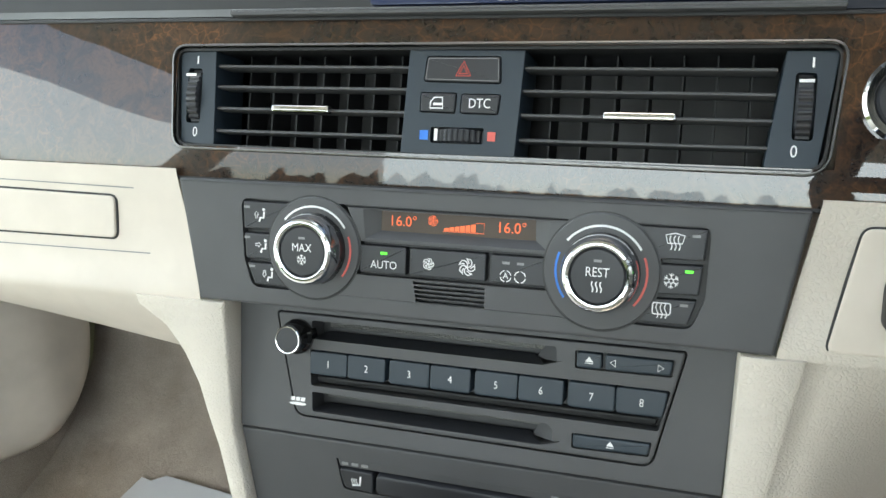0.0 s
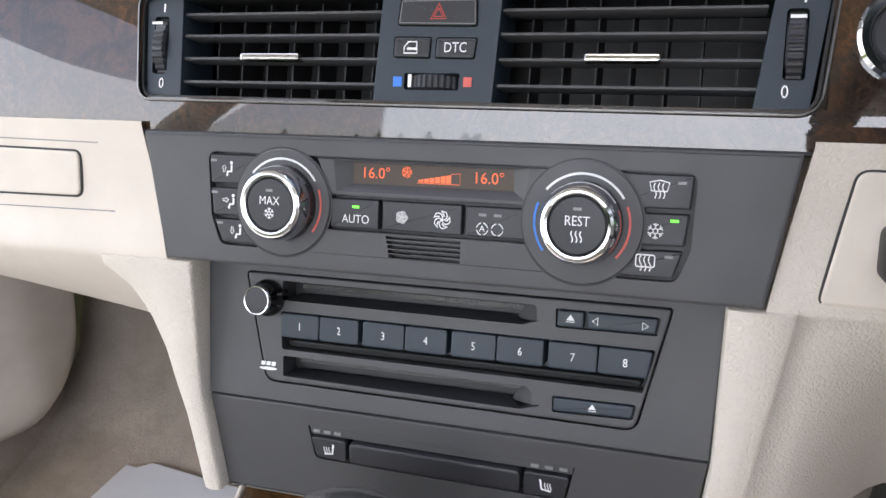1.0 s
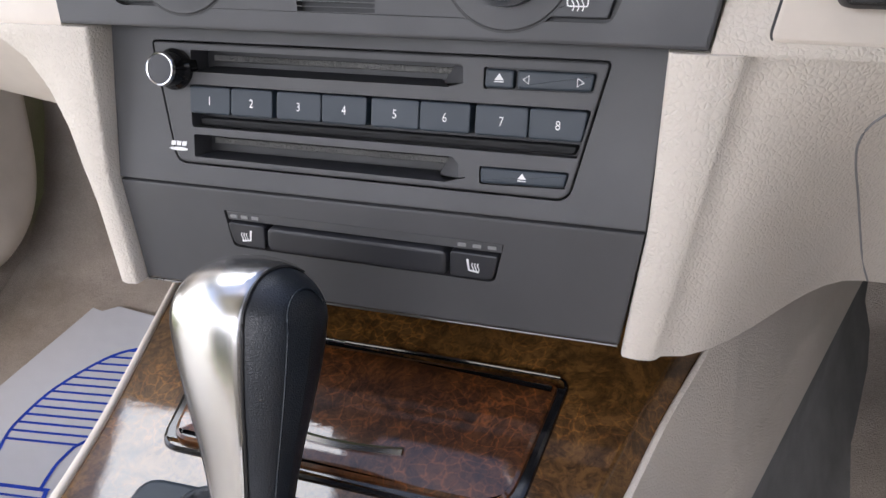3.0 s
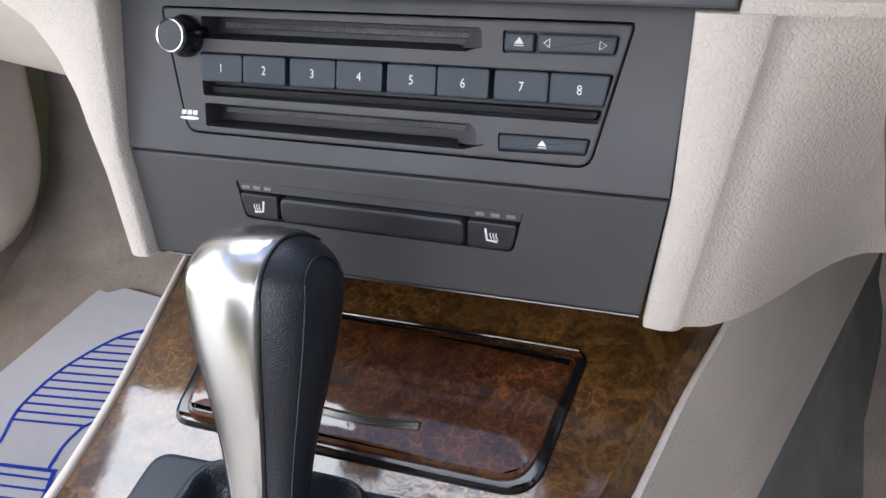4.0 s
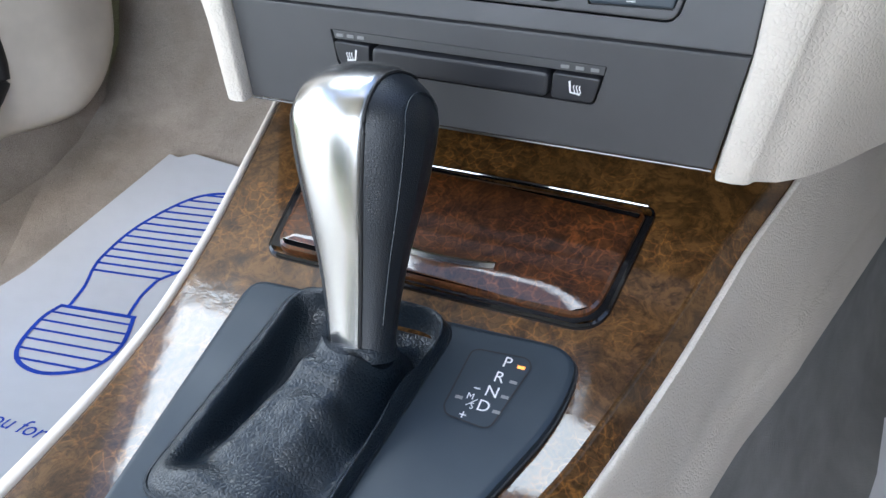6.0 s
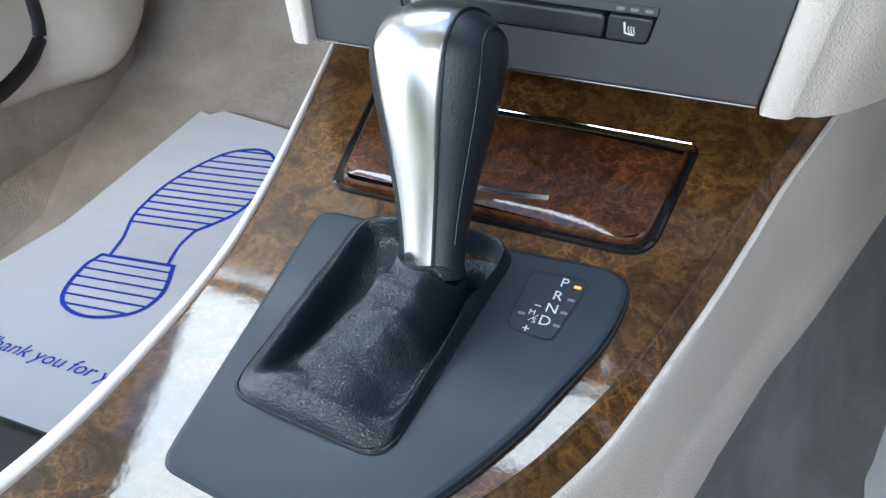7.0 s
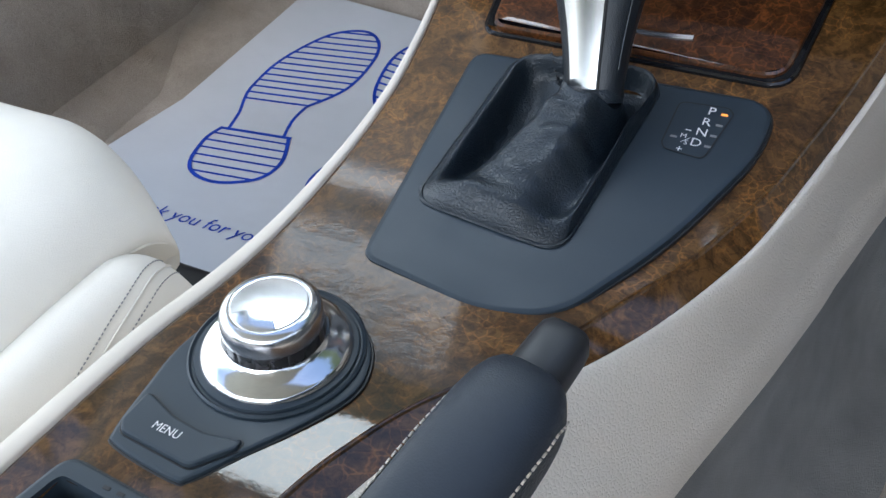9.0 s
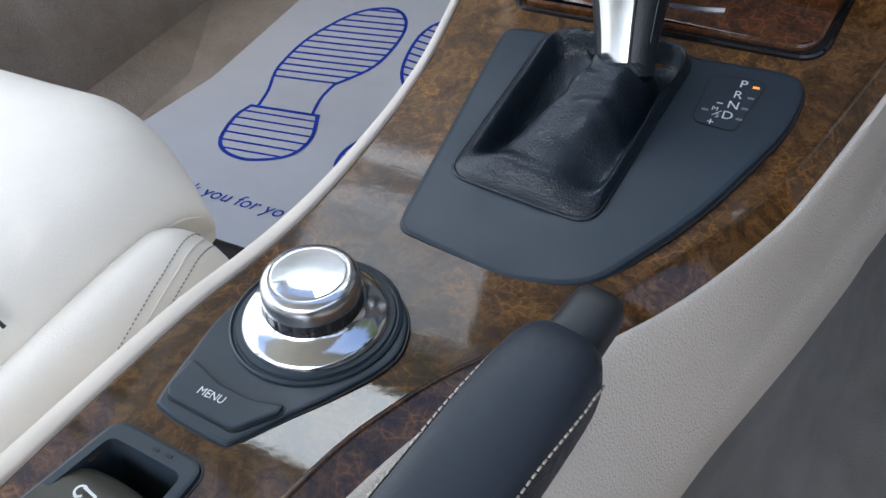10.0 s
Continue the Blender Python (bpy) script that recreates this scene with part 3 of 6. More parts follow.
# ---- cream pillars beside the stack ----
def pillar(side):
    name = "cream leather-grained pillar trim beside the centre stack"
    ob = thing("stack_pillar_trim", (side * 0.15, 0.0, 0.42), name, "trim", "stack pillars")
    rows = []
    for k in range(25):
        z = 0.4915 - (0.4915 - 0.3555) * k / 24
        xi = side * lerp(z, [0.35, 0.414, 0.4915], [0.1298, 0.1376, 0.1392])
        yi = DISC(0, z).y if z > 0.413 else HEAT(0, z).y
        if side > 0:
            xr = lerp(z, [0.349, 0.487], [0.1452, 0.1690])
        else:
            xr = -lerp(z, [0.35, 0.40, 0.44, 0.46, 0.475, 0.487], [0.1415, 0.1495, 0.1600, 0.1690, 0.1810, 0.2000])
        yf = lerp(z, [0.35, 0.42, 0.4915], [-0.0180, -0.0110, -0.0005])
        e = 0.0022
        rows.append([(xi, yi + 0.003, z), (xi, yi, z), (xi + side * 0.0005, yf + e, z), (xi + side * e * 0.5, yf + e * 0.25, z), (xi + side * e, yf, z), ((xi + xr) / 2, yf - 0.0008, z), (xr - side * e, yf, z), (xr, yf + e * 0.6, z), (xr + side * e, yf + e * 2.2, z)])
        far = 0.175 * (0.4915 - z) / 0.18
        n = 10
        for j in range(1, n + 1):
            q = j / n
            s = q * q * (3 - 2 * q)
            if side > 0:
                x = xr + e + (0.245 - xr) * q
                zz = z - 0.022 * (0.4915 - z) / 0.14 * s
                rows[-1].append((x, yf + e * 2.2 + far * s, zz))
            else:
                rows[-1].append((xr - e - 0.03 * q, yf + e * 2.2 + 0.09 * q, z))
    if side > 0:
        for r in rows:
            x, y, z = r[-1]
            r.extend([(0.30, y, z), (0.40, y, z), (0.74, y, z)])
    bm = grid(rows)
    low = rows[-1]
    grid([low, [(x, y + 0.02, z + 0.004) for x, y, z in low], [(x, y + 0.06, z + 0.05) for x, y, z in low]], bm)
    top = rows[0]
    grid([[(x, max(y, 0.002) + 0.03, z + 0.001) for x, y, z in top], top], bm)
    bmesh.ops.remove_doubles(bm, verts=bm.verts[:], dist=1e-6)
    part("skin", bm, CREAM_HIDE, ob, smooth=60)
    return ob


left_pillar, right_pillar = pillar(-1), pillar(1)

# ---- console ----
WOOD_L = [(-0.60, -0.158), (-0.456, -0.1510), (-0.40, -0.1485), (-0.345, -0.1455), (-0.30, -0.1385), (-0.26, -0.1345), (-0.214, -0.1318), (-0.17, -0.1300), (-0.125, -0.1308), (-0.10, -0.1335), (-0.063, -0.1372), (-0.014, -0.1435), (0.046, -0.1510), (0.10, -0.159)]
WOOD_R = [(-0.60, -0.052), (-0.46, -0.040), (-0.407, -0.0256), (-0.3765, -0.0178), (-0.348, -0.0065), (-0.2865, 0.0387), (-0.252, 0.0620), (-0.2156, 0.0817), (-0.179, 0.0990), (-0.151, 0.1075), (-0.111, 0.1190), (-0.064, 0.1326), (0.004, 0.1508), (0.047, 0.1662), (0.10, 0.184)]
CREASE = [(-0.60, -0.064), (-0.46, -0.052), (-0.388, -0.0376), (-0.374, -0.0325), (-0.338, -0.0167), (-0.271, 0.0325), (-0.238, 0.0503), (-0.204, 0.0730), (-0.147, 0.0980), (-0.111, 0.1085), (-0.064, 0.1230), (0.004, 0.1420), (0.047, 0.158), (0.10, 0.176)]


def along(table, y):
    ys = [a for a, b in table]
    xs = [b for a, b in table]
    return float(np.mean(np.interp(y + np.linspace(-0.014, 0.014, 7), ys, xs)))


console = thing("centre_console", (0, -0.2, 0.26), "centre console with glossy burr walnut top and cream sides", "console")
ys = steps(-0.60, 0.095, 180)
rows, left_rows, right_rows = [], [], []
for y in ys:
    z = console_z(y)
    xl, xc, xr = along(WOOD_L, y), along(CREASE, y), along(WOOD_R, y)
    r = [(xl, y, z - 0.004), (xl + 0.0008, y, z - 0.0012), (xl + 0.003, y, z)]
    r += [(xl + 0.003 + (xc - 0.0015 - xl - 0.003) * q, y, z) for q in steps(0, 1, 40)[1:]]
    r += [(xc - 0.0009, y, z + 0.0004), (xc - 0.0002, y, z + 0.0007), (xc + 0.0006, y, z + 0.0003), (xc + 0.0012, y, z - 0.0012), (xc + (xr - xc) * 0.5, y, z - 0.0046), (xr, y, z - 0.0085), (xr, y, z - 0.014)]
    rows.append(r)
    w = lerp(y, [-0.5, -0.3, -0.16, 0.0, 0.06], [0.0130, 0.0105, 0.0062, 0.0042, 0.0034])
    left_rows.append([(xl + 0.0002, y, z - 0.006), (xl + 0.0002, y, z + 0.0002), (xl - 0.0010, y, z + 0.0010), (xl - w * 0.5, y, z + 0.0009), (xl - w, y, z - 0.0012), (xl - w - 0.0008, y, z - 0.005), (xl - w - 0.004, y, z - 0.05), (xl - w - 0.02, y, z - 0.15), (xl - w - 0.05, y, -0.015)])
    xf = along([(-0.62, 0.070), (-0.46, 0.066), (-0.31, 0.0780), (-0.26, 0.0915), (-0.17, 0.1210), (-0.096, 0.1420), (0.024, 0.1670), (0.19, 0.20)], y)
    xf = max(xf - 0.005, xr + 0.012)
    zt = z - 0.0070
    r = [(xr - 0.0002, y, zt - 0.006), (xr - 0.0002, y, zt), (xr + 0.0012, y, zt + 0.0012), (xr + 0.0035, y, zt + 0.0006)]
    for q in steps(0, 1, 6)[1:]:
        r.append((xr + 0.0035 + (xf - xr - 0.0035) * q, y, zt + (0.2 - zt) * (q ** 1.35)))
    r += [(xf + 0.0022, y, 0.1968), (xf + 0.0048, y, 0.1915), (xf + 0.0072, y, 0.1835), (xf + 0.0088, y, 0.173), (xf + 0.0094, y, 0.160)]
    right_rows.append(r)
for y in steps(0.11, 0.47, 9):
    z = min(console_z(0.095) + (y - 0.095) * 0.10, 0.40)
    xr = along(WOOD_R, 0.095) + (y - 0.095) * 0.30
    xf = 0.182 + (y - 0.095) * 0.18
    xf = max(xf, xr + 0.012)
    r = [(xr - 0.0002, y, z - 0.013), (xr - 0.0002, y, z - 0.007), (xr + 0.0012, y, z - 0.0058), (xr + 0.0035, y, z - 0.0064)]
    for q in steps(0, 1, 6)[1:]:
        r.append((xr + 0.0035 + (xf - xr - 0.0035) * q, y, z - 0.007 + (0.2 - z + 0.007) * (q ** 1.35)))
    right_rows.append(r + [(xf + 0.0022, y, 0.1968), (xf + 0.0048, y, 0.1915), (xf + 0.0072, y, 0.1835), (xf + 0.0088, y, 0.173), (xf + 0.0094, y, 0.160)])
def inside(p, loop):
    hit = False
    for i in range(len(loop)):
        a, b = loop[i - 1], loop[i]
        if (a[1] > p.y) != (b[1] > p.y) and p.x < a[0] + (b[0] - a[0]) * (p.y - a[1]) / (b[1] - a[1]):
            hit = not hit
    return hit


SHIFT_WELL = [(-0.080, -0.090), (0.066, -0.092), (0.070, -0.110), (0.046, -0.200), (0.012, -0.244), (-0.072, -0.244)]
TRAY_WELL = [(-0.1255, -0.4235), (-0.0835, -0.4260), (-0.0845, -0.514), (-0.1400, -0.510)]
wood = grid(rows)
bmesh.ops.delete(wood, geom=[g for g in wood.faces if any(all(inside(v.co, w) for v in g.verts) for w in (SHIFT_WELL, TRAY_WELL))], context="FACES")
part("wood_top", wood, WOOD, console, "burr walnut veneer under clear lacquer", smooth=20)
part("rim", grid(left_rows), CREAM, console, "cream rim and side", smooth=60)
part("side_panel", grid(right_rows), CREAM_HIDE, console, "cream grained side panel", smooth=60)
lower = [[(r[-1][0], r[-1][1], r[-1][2]), (r[-1][0] + 0.002, r[-1][1], 0.12), (r[-1][0] + 0.03, r[-1][1], 0.03), (r[-1][0] + 0.08, r[-1][1], -0.008)] for r in right_rows]
part("lower_side", grid(lower), SIDE_GREY, console, "grey carpeted side", smooth=60)
PLATE = rounded([(-0.0940, -0.0862), (0.0900, -0.0815), (0.0885, -0.1250), (0.0610, -0.2000), (0.0235, -0.2630), (-0.0150, -0.2715), (-0.0830, -0.2610)], [0.012, 0.020, 0.12, 0.30, 0.06, 0.06, 0.012], 10)


def knee_y(x, z):
    """The depth of the knee panel at (x, z)."""
    high = z
    for _ in range(6):
        xr = lerp(high, [0.349, 0.487], [0.1452, 0.1690])
        q = min(1.0, max(0.0, (x - xr - 0.0022) / (0.245 - xr)))
        s = q * q * (3 - 2 * q)
        high = z + 0.022 * (0.4915 - high) / 0.14 * s
    return lerp(high, [0.35, 0.42, 0.4915], [-0.0180, -0.0110, -0.0005]) + 0.00484 + 0.175 * (0.4915 - high) / 0.18 * s


# no groove is cut: a thin grey tube paints its shade
groove = smooth_loop([(0.275, 0.4745), (0.250, 0.4735), (0.2310, 0.4690), (0.2213, 0.4620), (0.2175, 0.4520), (0.2190, 0.4390), (0.2257, 0.4150), (0.2340, 0.3850), (0.2426, 0.3550), (0.2500, 0.335)], 6, closed=False)
part("groove_shade_line", tube([(p.x, knee_y(p.x, p.y) - 0.0001, p.y) for p in groove], 0.0006, 6), GREY_INK, right_pillar, "fine grey line for the shade in the knee panel groove")
# ---- air vents ----
FRAME = rounded([(-0.1735, 0.5750), (0.1705, 0.5738), (0.1760, 0.6305), (-0.1765, 0.6290)], [0.009, 0.011, 0.008, 0.008], 7)
surround = thing("vent_surround", (0, 0.03, 0.6), "slim dark metal frame round the centre air vents", "vent frame")
part("chrome_bead", slab(inset(FRAME, -0.0007), VENT, -0.004, 0.0036, 0.0008, holes=[inset(FRAME, 0.0006)]), BEAD, surround)
part("dark_lining", slab(inset(FRAME, 0.0010), VENT, -0.012, 0.0014, 0.0004, holes=[inset(FRAME, 0.0026)]), GREY_DARK, surround, "dark inner lining")
part("duct_wall", slab(inset(FRAME, 0.0004), VENT, -0.075, -0.012, 0.0005, holes=[inset(FRAME, 0.0020)]), BLACK, surround, "black duct wall")
part("back_box", slab(FRAME, VENT, -0.075, -0.060, 0.0005), BLACK, surround, "black duct behind the slats")


def thumbwheel(parent, f, cu, cv, half, radius, sink, upright=True, teeth=34):
    """A ridged wheel let into a panel; it turns about the panel's u axis, or its v axis."""
    bm = bmesh.new()
    rows = []
    for q, k in ((-half, 0.90), (-half * 0.75, 1.0), (half * 0.75, 1.0), (half, 0.90)):
        row = []
        for i in range(teeth * 4):
            a = 2 * math.pi * i / (teeth * 4)
            r = radius * k * (1.0 if i % 4 in (0, 1) else 0.955)
            s, w = r * math.sin(a), r * math.cos(a) - sink
            row.append(bm.verts.new(f(cu + q, cv + s, w) if upright else f(cu + s, cv + q, w)))
        rows.append(row)
    for a, b in zip(rows, rows[1:]):
        bridge(bm, a, b)
    bm.faces.new(rows[0])
    bm.faces.new(rows[-1])
    return part("thumbwheel", bm, BUTTON, parent, "ridged black thumbwheel")


def air_vent(u0, u1, slider, side_outline, wheel_u, one, zero):
    vent = thing("air_vent", ((u0 + u1) / 2, 0.04, 0.6), "black slatted air vent with a bright slider and thumbwheel", "air vent", "dashboard vents")
    um = (u0 + u1) / 2
    for k, v in enumerate((0.6192, 0.6084, 0.5970, 0.5852)):
        loop = [(-0.0006, -0.015), (-0.00095, -0.001), (-0.0005, 0.0), (0.0005, 0.0), (0.00095, -0.001), (0.0006, -0.015)]
        bm = bmesh.new()
        rows = [[bm.verts.new(VENT(u, v + a, b - 0.0030)) for a, b in loop] for u in (u0, um, u1)]
        for a, b in zip(rows, rows[1:]):
            bridge(bm, a, b)
        part("slat", bm, GREY, vent)
    for k in range(7):
        u = u0 + (u1 - u0) * (k + 0.75) / 7.4
        part("vane", slab(box(u - 0.0005, u + 0.0005, 0.5765, 0.6285), VENT, -0.040, -0.0185, 0.0003), GREY_DARK, vent)
    part("slider", slab(rounded(box(slider - 0.0172, slider + 0.0172, 0.5955, 0.5990), 0.0012), VENT, -0.004, 0.0012, 0.0009), STEEL, vent, "bright silver slider")
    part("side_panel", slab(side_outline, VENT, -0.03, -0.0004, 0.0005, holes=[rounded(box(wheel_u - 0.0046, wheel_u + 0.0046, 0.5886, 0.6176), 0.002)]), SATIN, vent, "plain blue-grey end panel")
    part("wheel_well", slab(box(wheel_u - 0.0052, wheel_u + 0.0052, 0.587, 0.619), VENT, -0.035, -0.028, 0.0005), BLACK, vent, "black well of the wheel")
    wheel = thumbwheel(vent, VENT, wheel_u, 0.6031, 0.0040, 0.0175, 0.0140)
    Ink(VENT, 0.0036).poly(box(wheel_u - 0.0033, wheel_u + 0.0033, 0.6128, 0.6142)).done("mark", WHITE_INK, wheel)
    Ink(VENT, 0.0000).poly(box(one - 0.0005, one + 0.0005, 0.6198, 0.6240)).done("open_mark", WHITE_INK, vent)
    Ink(VENT, 0.0000).text("0", zero, 0.5836, 0.0052, squeeze=0.9).done("closed_mark", WHITE_INK, vent)


air_vent(-0.1500, -0.0348, -0.0955, [(-0.1705, 0.5780), (-0.1488, 0.5772), (-0.1504, 0.6270), (-0.1735, 0.6262)], -0.1632, -0.1617, -0.1612)
air_vent(0.0270, 0.1470, 0.0857, [(0.1435, 0.5768), (0.1665, 0.5768), (0.1728, 0.6270), (0.1502, 0.6270)], 0.1592, 0.1617, 0.1560)

# hazard, lock and traction keys between the vents
keys = thing("switch_panel", (0, 0.035, 0.6), "blue-grey switch panel with hazard and lock keys", "switch panel")
hz = rounded([(-0.0251, 0.6115), (0.0168, 0.6108), (0.0158, 0.6242), (-0.0239, 0.6242)], 0.002)
lk = rounded([(-0.0262, 0.5968), (-0.0066, 0.5964), (-0.0062, 0.6066), (-0.0262, 0.6068)], 0.0016)
dt = rounded([(-0.0044, 0.5965), (0.0160, 0.5962), (0.0172, 0.6062), (-0.0041, 0.6063)], 0.0016)
tw = rounded(box(-0.0195, 0.0091, 0.5822, 0.5900), 0.0015)
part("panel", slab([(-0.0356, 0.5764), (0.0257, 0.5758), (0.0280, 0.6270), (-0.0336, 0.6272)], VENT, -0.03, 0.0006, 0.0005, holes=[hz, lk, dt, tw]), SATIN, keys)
part("key_wells", slab(box(-0.030, 0.020, 0.580, 0.6255), VENT, -0.03, -0.016, 0.0005), BLACK, keys, "black wells behind the keys")
for name, loop in (("hazard_key", hz), ("lock_key", lk), ("traction_key", dt)):
    k = part(name, slab(inset(loop, 0.0005), VENT, -0.016, 0.0014, 0.0008), BUTTON, keys)
    if name == "hazard_key":
        tri = lambda r: [(-0.0035 + r * math.sin(radians(a)), 0.6168 + r * math.cos(radians(a))) for a in (0, 120, 240)]
        ink = Ink(VENT, 0.0016)
        for r in (0.0046, 0.0026):
            ink.stroke(tri(r), 0.0006, True)
        ink.done("warning_triangle", RED_INK, k, "red double triangle")
        Ink(VENT, 0.0015).stroke([(p.x, p.y) for p in inset(loop, 0.0014)], 0.0003, True).done("key_edge", GREY_INK, k)
    elif name == "lock_key":
        ink = Ink(VENT, 0.0016)
        c = (-0.0168, 0.6013)
        ink.stroke([(c[0] - 0.0034, c[1] - 0.0024), (c[0] - 0.0034, c[1] + 0.0004), (c[0] - 0.0014, c[1] + 0.0028), (c[0] + 0.0030, c[1] + 0.0028), (c[0] + 0.0034, c[1] - 0.0024)], 0.0007, True)
        ink.stroke([(c[0] - 0.0018, c[1] - 0.0004), (c[0] + 0.0034, c[1] - 0.0004)], 0.0012)
        ink.done("lock_symbol", WHITE_INK, k)
    else:
        Ink(VENT, 0.0016).text("DTC", 0.0061, 0.6013, 0.0046, squeeze=0.88).done("lettering", WHITE_INK, k)
tempwheel = thumbwheel(keys, VENT, -0.0052, 0.5861, 0.0036, 0.0170, 0.0140, upright=False)
Ink(VENT, 0.0024).poly(box(-0.0168, -0.0150, 0.5832, 0.5890)).done("mark", WHITE_INK, tempwheel)
Ink(VENT, 0.0009).poly(box(-0.0252, -0.0206, 0.5836, 0.5882)).done("cold_mark", BLUE_MARK, keys, "blue square")
Ink(VENT, 0.0009).poly(box(0.0112, 0.0154, 0.5838, 0.5882)).done("warm_mark", RED_MARK, keys, "red square")

# ---- climate controls ----
def seated(c, u, v, s, flip, arrow):
    """The small seated figure with an airflow arrow."""
    k = 1
    c.disc(u + 0.0012 * s, v + 0.0030 * s, 0.00085 * s)
    c.stroke([(u + 0.0014 * s, v + 0.0018 * s), (u + 0.0012 * s, v - 0.0012 * s), (u - 0.0008 * s, v - 0.0012 * s), (u - 0.0014 * s, v - 0.0034 * s)], 0.0011 * s)
    x, y, a = arrow
    ca, sa = math.cos(radians(a)), math.sin(radians(a))
    pts = [(-0.0016, 0.0005), (0.0002, 0.0005), (0.0002, 0.0013), (0.0018, 0.0), (0.0002, -0.0013), (0.0002, -0.0005), (-0.0016, -0.0005)]
    c.stroke([(u + x * s + (ca * p - sa * q) * s, v + y * s + (sa * p + ca * q) * s) for p, q in pts], 0.0004 * s, True)


def fan(c, u, v, r, width):
    for k in range(5):
        a = 72 * k + 10
        pts = []
        for i in range(7):
            q = i / 6
            rr, aa = r * q, a + 62 * q * q - 10
            pts.append((u + rr * math.cos(radians(aa)), v + rr * math.sin(radians(aa))))
        back = [(u + r * q * math.cos(radians(a + 8 + 80 * q)), v + r * q * math.sin(radians(a + 8 + 80 * q))) for q in (1.0, 0.75, 0.45)]
        c.stroke(pts + back, width)


def flake(c, u, v, r, width):
    for k in range(6):
        a = 60 * k + 30
        d = lambda q, off: (u + r * q * math.cos(radians(a + off)), v + r * q * math.sin(radians(a + off)))
        c.stroke([d(0.3, 0), d(1.0, 0)], width)
        c.stroke([d(0.95, 20), d(0.65, 0), d(0.95, -20)], width)
    c.stroke([(u + r * 0.32 * math.cos(radians(60 * k)), v + r * 0.32 * math.sin(radians(60 * k))) for k in range(6)], width, True)


def heat(c, u, v, h, gap, width):
    for k in (-1, 0, 1):
        c.stroke([(u + k * gap + 0.09 * h * math.sin(6.3 * q), v - h / 2 + h * q) for q in steps(0, 1, 8)], width)


def control_key(loop, f, parent, name="key", w0=-0.006, w1=0.0002, bevel=0.0006, mat=None):
    return part(name, slab(inset(rounded(loop, 0.0015, 3), 0.0007), f, w0, w1, bevel), mat or BUTTON, parent)


LAMP = lambda parent, f, u, v, on=None, w=0.0004, a=0.0019, b=0.00065: Ink(f, w).poly(box(u - a, u + a, v - b, v + b)).done("indicator", on or GREY_INK, parent)
left_keys = [([(-0.1262, 0.5338), (-0.095, 0.5345), (-0.095, 0.5500), (-0.1268, 0.5500)], -0.1238, 0.5462, (-0.1145, 0.5420), (-0.0030, 0.0, 90)),
             ([(-0.1250, 0.5176), (-0.095, 0.5176), (-0.095, 0.5330), (-0.1262, 0.5328)], -0.1236, 0.5298, (-0.1135, 0.5252), (-0.0032, 0.0008, 0)),
             ([(-0.1195, 0.5036), (-0.085, 0.5034), (-0.085, 0.5168), (-0.1250, 0.5166)], -0.1206, 0.5140, (-0.1095, 0.5098), (-0.0032, 0.0006, -90))]
for loop, lu, lv, (iu, iv), arrow in left_keys:
    k = control_key(loop, CLIMATE, plate, "airflow_key")
    ink = Ink(CLIMATE, 0.0004)
    seated(ink, iu, iv, 1.05, False, arrow)
    ink.done("symbol", WHITE_INK, k)
    LAMP(k, CLIMATE, lu, lv)
right_keys = [([(0.085, 0.5330), (0.1214, 0.5335), (0.1224, 0.5495), (0.085, 0.5497)], 0.1165, 0.5455, None),
              ([(0.085, 0.5162), (0.1198, 0.5172), (0.1212, 0.5325), (0.085, 0.5320)], 0.1143, 0.5288, GREEN_LED),
              ([(0.085, 0.5026), (0.1155, 0.5026), (0.1195, 0.5162), (0.085, 0.5152)], 0.1128, 0.5128, None)]
for n, (loop, lu, lv, on) in enumerate(right_keys):
    k = control_key(loop, CLIMATE, plate, ("windscreen_key", "cooling_key", "rear_window_key")[n])
    ink = Ink(CLIMATE, 0.0004)
    if n == 0:
        c = (0.1068, 0.5420)
        ink.stroke([(c[0] - 0.0034, c[1] - 0.0004), (c[0] - 0.0044, c[1] + 0.0034), (c[0], c[1] + 0.0044), (c[0] + 0.0044, c[1] + 0.0034), (c[0] + 0.0034, c[1] - 0.0004)], 0.0006, True)
        heat(ink, c[0], c[1] - 0.0002, 0.0068, 0.0019, 0.0005)
    elif n == 1:
        flake(ink, 0.1062, 0.5240, 0.0036, 0.0005)
    else:
        c = (0.1025, 0.5096)
        ink.stroke([(p.x, p.y) for p in rounded(box(c[0] - 0.0042, c[0] + 0.0042, c[1] - 0.0018, c[1] + 0.0036), 0.001, 3)], 0.0006, True)
        heat(ink, c[0], c[1] - 0.0002, 0.0068, 0.0020, 0.0005)
    ink.done("symbol", WHITE_INK, k)
    LAMP(k, CLIMATE, lu, lv, on)
auto = control_key(box(-0.0560, -0.0284, 0.5152, 0.5309), CLIMATE, plate, "auto_key")
Ink(CLIMATE, 0.0004).text("AUTO", -0.0415, 0.5203, 0.0042, squeeze=0.9).done("lettering", WHITE_INK, auto)
LAMP(auto, CLIMATE, -0.0415, 0.5265, GREEN_LED)
blower = control_key(box(-0.0276, 0.0151, 0.5154, 0.5309), CLIMATE, plate, "blower_key")
ink = Ink(CLIMATE, 0.0004)
fan(ink, -0.0165, 0.5228, 0.0030, 0.0005)
fan(ink, 0.0045, 0.5228, 0.0043, 0.0006)
ink.done("symbol", WHITE_INK, blower)
recirc = control_key(box(0.0159, 0.0470, 0.5152, 0.5308), CLIMATE, plate, "air_recirculation_key")
ink = Ink(CLIMATE, 0.0004)
